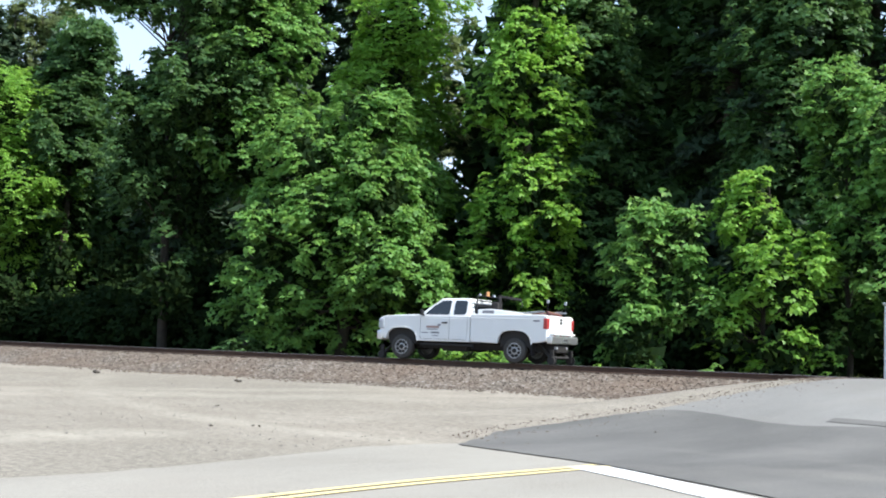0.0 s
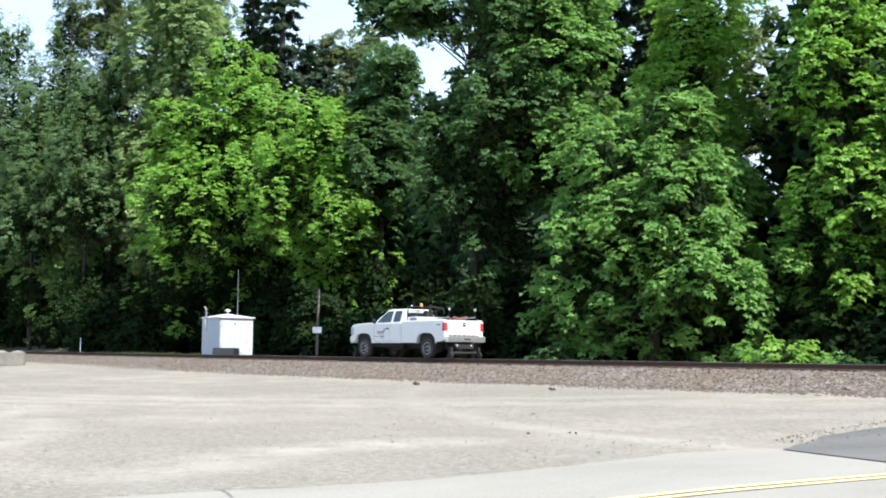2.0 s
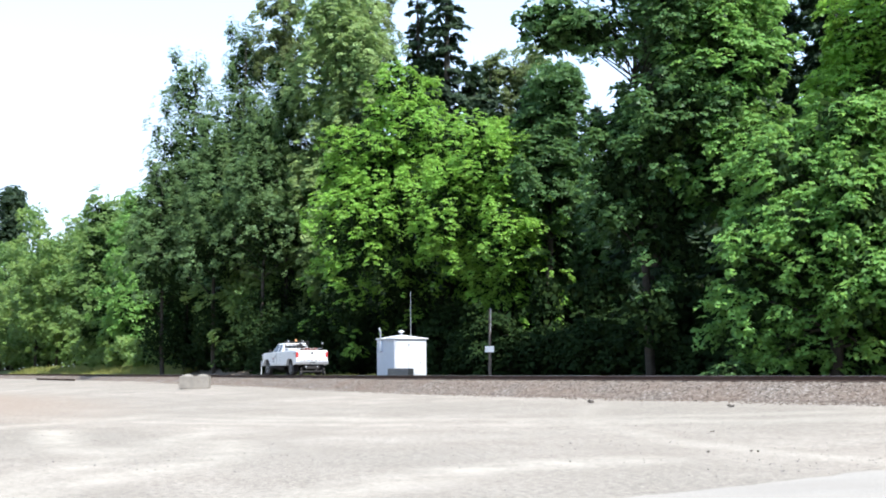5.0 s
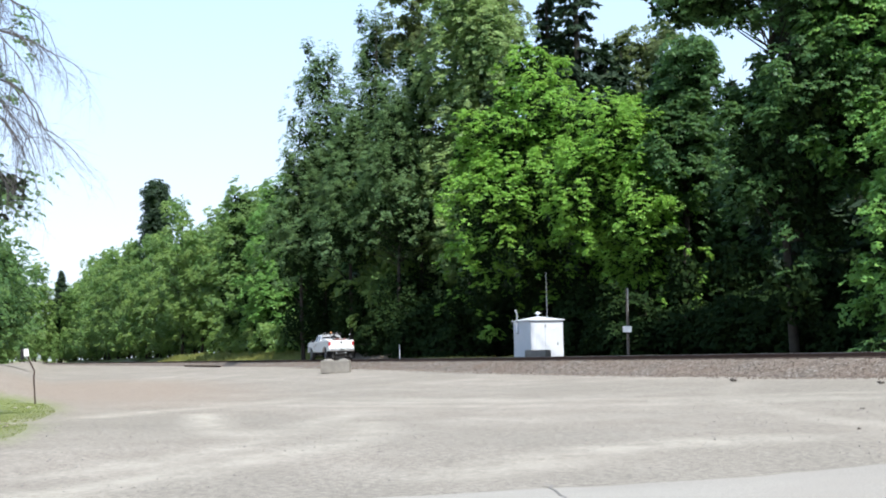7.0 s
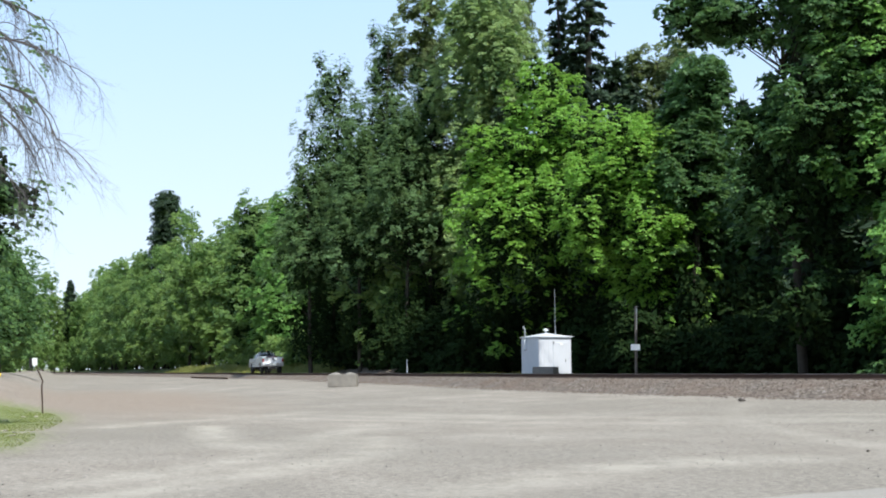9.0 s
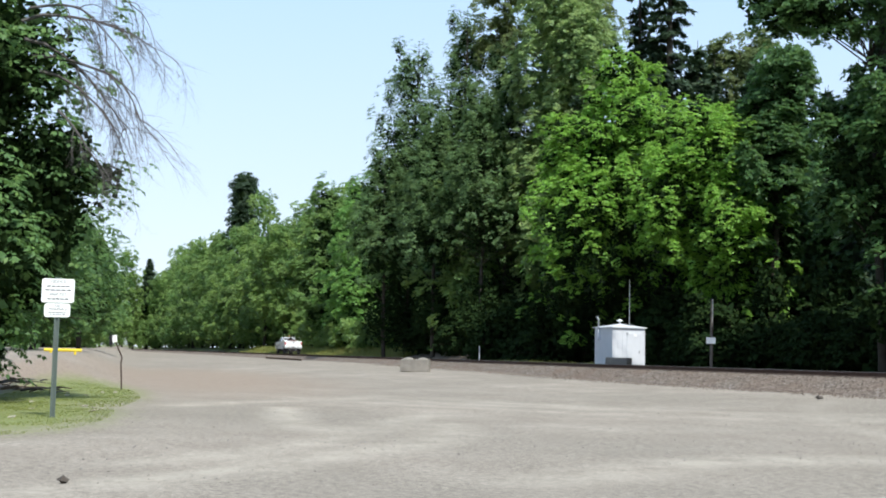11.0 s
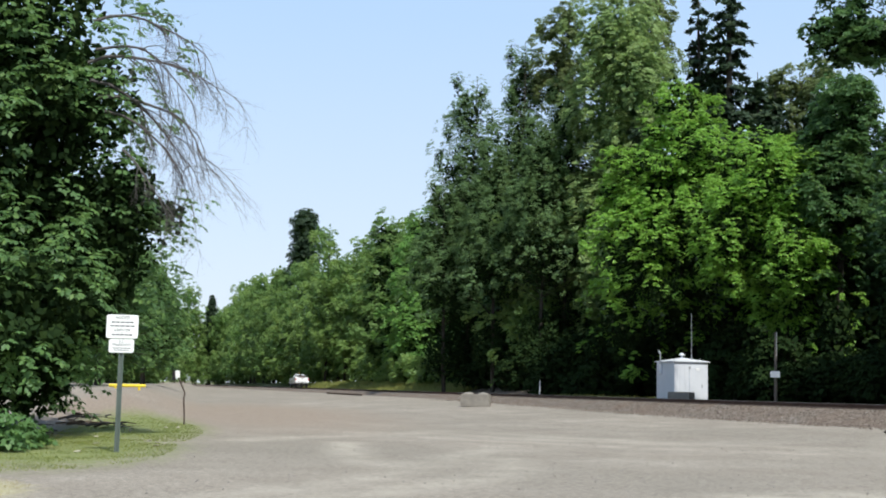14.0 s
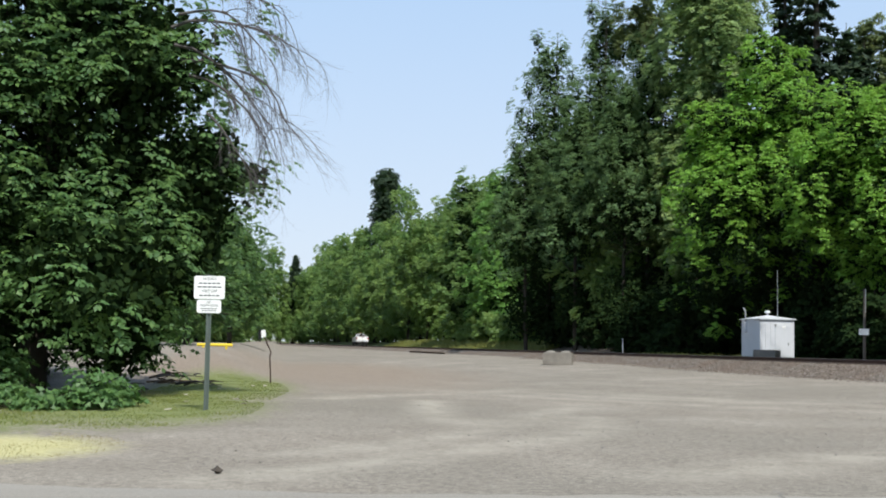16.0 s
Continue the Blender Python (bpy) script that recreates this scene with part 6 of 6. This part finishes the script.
def litter():
    rng = np.random.default_rng(9)
    for k in range(14):
        x, y = -24 - 16 * rng.uniform(), -2.6 + 2.4 * rng.uniform()
        bm = box(bmesh.new(), 0.14, 0.09, 0.012, pose(0, 0, 0.02, rng.uniform(-12, 12), rng.uniform(-12, 12), 0), 0.004)
        me = bpy.data.meshes.new("litter")
        bm.to_mesh(me)
        bm.free()
        me.materials.append(M["dry_litter"])
        ob = new("litter", me)
        ob.matrix_world = pose(x, y, float(land(x, y)), 0, 0, rng.uniform(0, 360))
        tagged(ob, "pale scrap of bark lying in the grass", "litter", "scraps on the verge")


M["dry_litter"] = plain("pale_bark_scrap", (0.46, 0.42, 0.33), 0.9, vary=0.3, scale=20)
litter()


def spare_rail():
    """A length of old rail left lying along the ballast."""
    p, q = track_at(-115, -4.7), track_at(-134, -4.7)
    p.z, q.z = float(land(p.x, p.y)), float(land(q.x, q.y))
    t = thing("spare_rail", pose(p.x, p.y, p.z), "length of rusty spare rail lying beside the ballast", "rail")
    d = q - p
    for name, w, lo, hi in (("rail_foot", 0.075, 0.0, 0.02), ("rail_web", 0.012, 0.02, 0.12), ("rail_head", 0.036, 0.12, 0.16)):
        bm = bmesh.new()
        side = Vector((-d.y, d.x, 0)).normalized() * w
        v = [bm.verts.new(c + k * side + Vector((0, 0, h))) for c in (Vector((0, 0, 0)), d) for k, h in ((-1, lo), (1, lo), (1, hi), (-1, hi))]
        for f in ((0, 1, 2, 3), (4, 5, 6, 7), (0, 1, 5, 4), (1, 2, 6, 5), (2, 3, 7, 6), (3, 0, 4, 7)):
            bm.faces.new([v[i] for i in f])
        bmesh.ops.recalc_face_normals(bm, faces=bm.faces[:])
        part(name, bm, M["rail"], t)


spare_rail()


def brush_pile(cx, cy, n, seed, label):
    """Fallen branches thrown together on the earth under the big tree."""
    rng = np.random.default_rng(seed)
    z = float(land(cx, cy))
    t = thing("brush_pile", pose(cx, cy, z), label, "branches", "brush piles under the tree")
    for k in range(n):
        a, L, r = rng.uniform(0, math.pi), rng.uniform(0.5, 1.3), rng.uniform(0.012, 0.04)
        m = np.array([rng.normal(0, 0.55), rng.normal(0, 0.45), r + 0.32 * rng.uniform(0, 1) ** 2])
        d = np.array([math.cos(a), math.sin(a), rng.normal(0, 0.12)]) * L / 2
        vs, fs = [], []
        bend = m + [0, 0, 0.05 * L]
        limb(vs, fs, m - d, bend, r, r * 0.8, 6)
        limb(vs, fs, bend, m + d, r * 0.8, r * 0.35, 6)
        sheet("branch", vs, fs, M["brown_wood" if k % 3 else "dead"], t, smooth=True)


M["brown_wood"] = plain("brown_fallen_wood", (0.13, 0.095, 0.065), 0.95, vary=0.4, scale=12)
brush_pile(-39.6, -3.3, 16, 41, "heap of brown fallen branches on bare earth")
brush_pile(-37.4, -2.5, 9, 42, "few dead branches lying on bare earth")
brush_pile(-33.0, -3.9, 7, 43, "few dead branches lying in the tree's shade")


def dead_boughs(tree):
    """Bare grey boughs that arch out of the big tree and hang down."""
    rng = np.random.default_rng(12)
    base = np.array(tree.matrix_world.translation)

    def grow(vs, fs, p, d, length, r, level, droop):
        n = 7 if level < 2 else 3
        for k in range(n):
            d = d + rng.normal(0, 0.12, 3) + np.array([0.0, 0.0, -droop if level < 2 else -0.12])
            d /= np.linalg.norm(d)
            q = p + d * length / n
            limb(vs, fs, p, q, r * (1 - k / n * 0.75), r * (1 - (k + 1) / n * 0.75), 5 if level < 2 else 3)
            if level < 3 and k > 0:
                for _ in range(2):
                    side = d + rng.normal(0, 0.55, 3)
                    side /= np.linalg.norm(side)
                    grow(vs, fs, q, side, length * rng.uniform(0.28, 0.5), r * 0.45 * (1 - k / n * 0.5), level + 1, droop)
            p = q

    for start, way, length, r, droop in (((-31.5, -3.1, 9.5), (0.1, 0.85, 0.50), 3.5, 0.05, 0.20), ((-31.3, -3.0, 9.0), (0.0, 0.85, 0.30), 3.4, 0.05, 0.20), ((-31.4, -2.8, 8.6), (0.1, 0.75, 0.15), 3.7, 0.05, 0.26),
                                         ((-31.2, -2.6, 8.2), (0.1, 0.65, 0.0), 3.2, 0.042, 0.26), ((-31.5, -3.0, 10.6), (0.1, 0.8, 0.35), 3.1, 0.045, 0.18), ((-31.0, -2.1, 7.2), (0.1, 0.5, -0.2), 2.2, 0.04, 0.22), ((-31.3, -2.9, 9.8), (0.2, 0.8, 0.4), 3.0, 0.04, 0.22)):
        vs, fs = [], []
        w = np.array(way)
        grow(vs, fs, np.array(start) - base, w / np.linalg.norm(w), length, r, 0, droop)
        tagged(sheet("dead_bough", vs, fs, M["dead"], tree), "bare grey dead bough with hanging twigs")


dead_boughs(spreading)


def sleepers():
    bm = box(bmesh.new(), 0.23, 2.6, 0.18, pose(0, 0, -0.09), 0.012)
    me = bpy.data.meshes.new("sleeper")
    bm.to_mesh(me)
    bm.free()
    me.materials.append(M["tie"])
    owner = bpy.data.objects["ballast_bed"]
    for k in range(150):
        x = -14.2 - 0.53 * k
        p = track_at(x, 0.02 * math.sin(k * 2.1), 0.826)
        ob = new("sleeper", me)
        ob.parent = owner
        ob.matrix_local = Matrix.Translation(p) @ Matrix.Rotation(float(track_turn(x)) + 0.012 * math.sin(k * 1.3), 4, "Z")


sleepers()

# rear axle's place along the line, time by time
TRUCK_X = [(0, -23.87), (1, -31.98), (2, -40.65), (3, -49.85), (4.5, -65.7), (5, -71.2), (7.5, -99.1), (8, -105.2), (9.5, -124.0), (11, -143.6), (12.5, -163.0), (14, -182.7), (16, -207.6)]


def motions():
    rows = []
    for t, x in TRUCK_X:
        p = track_at(x, 0, RAIL_Z)
        rows.append((t, Matrix.Translation(p) @ Matrix.Rotation(float(track_turn(x - 1.5)), 4, "Z")))
    walk(truck, rows)
    times = [k / FPS for k in range(16 * FPS + 1)]
    gone = [TRUCK_X[0][1] - float(np.interp(t, [r[0] for r in TRUCK_X], [r[1] for r in TRUCK_X])) for t in times]
    for hub in truck_wheels:
        place = Matrix.Translation(hub.location)
        walk(hub, [(t, place @ Matrix.Rotation(-g / 0.39, 4, "Y")) for t, g in zip(times, gone)])


motions()
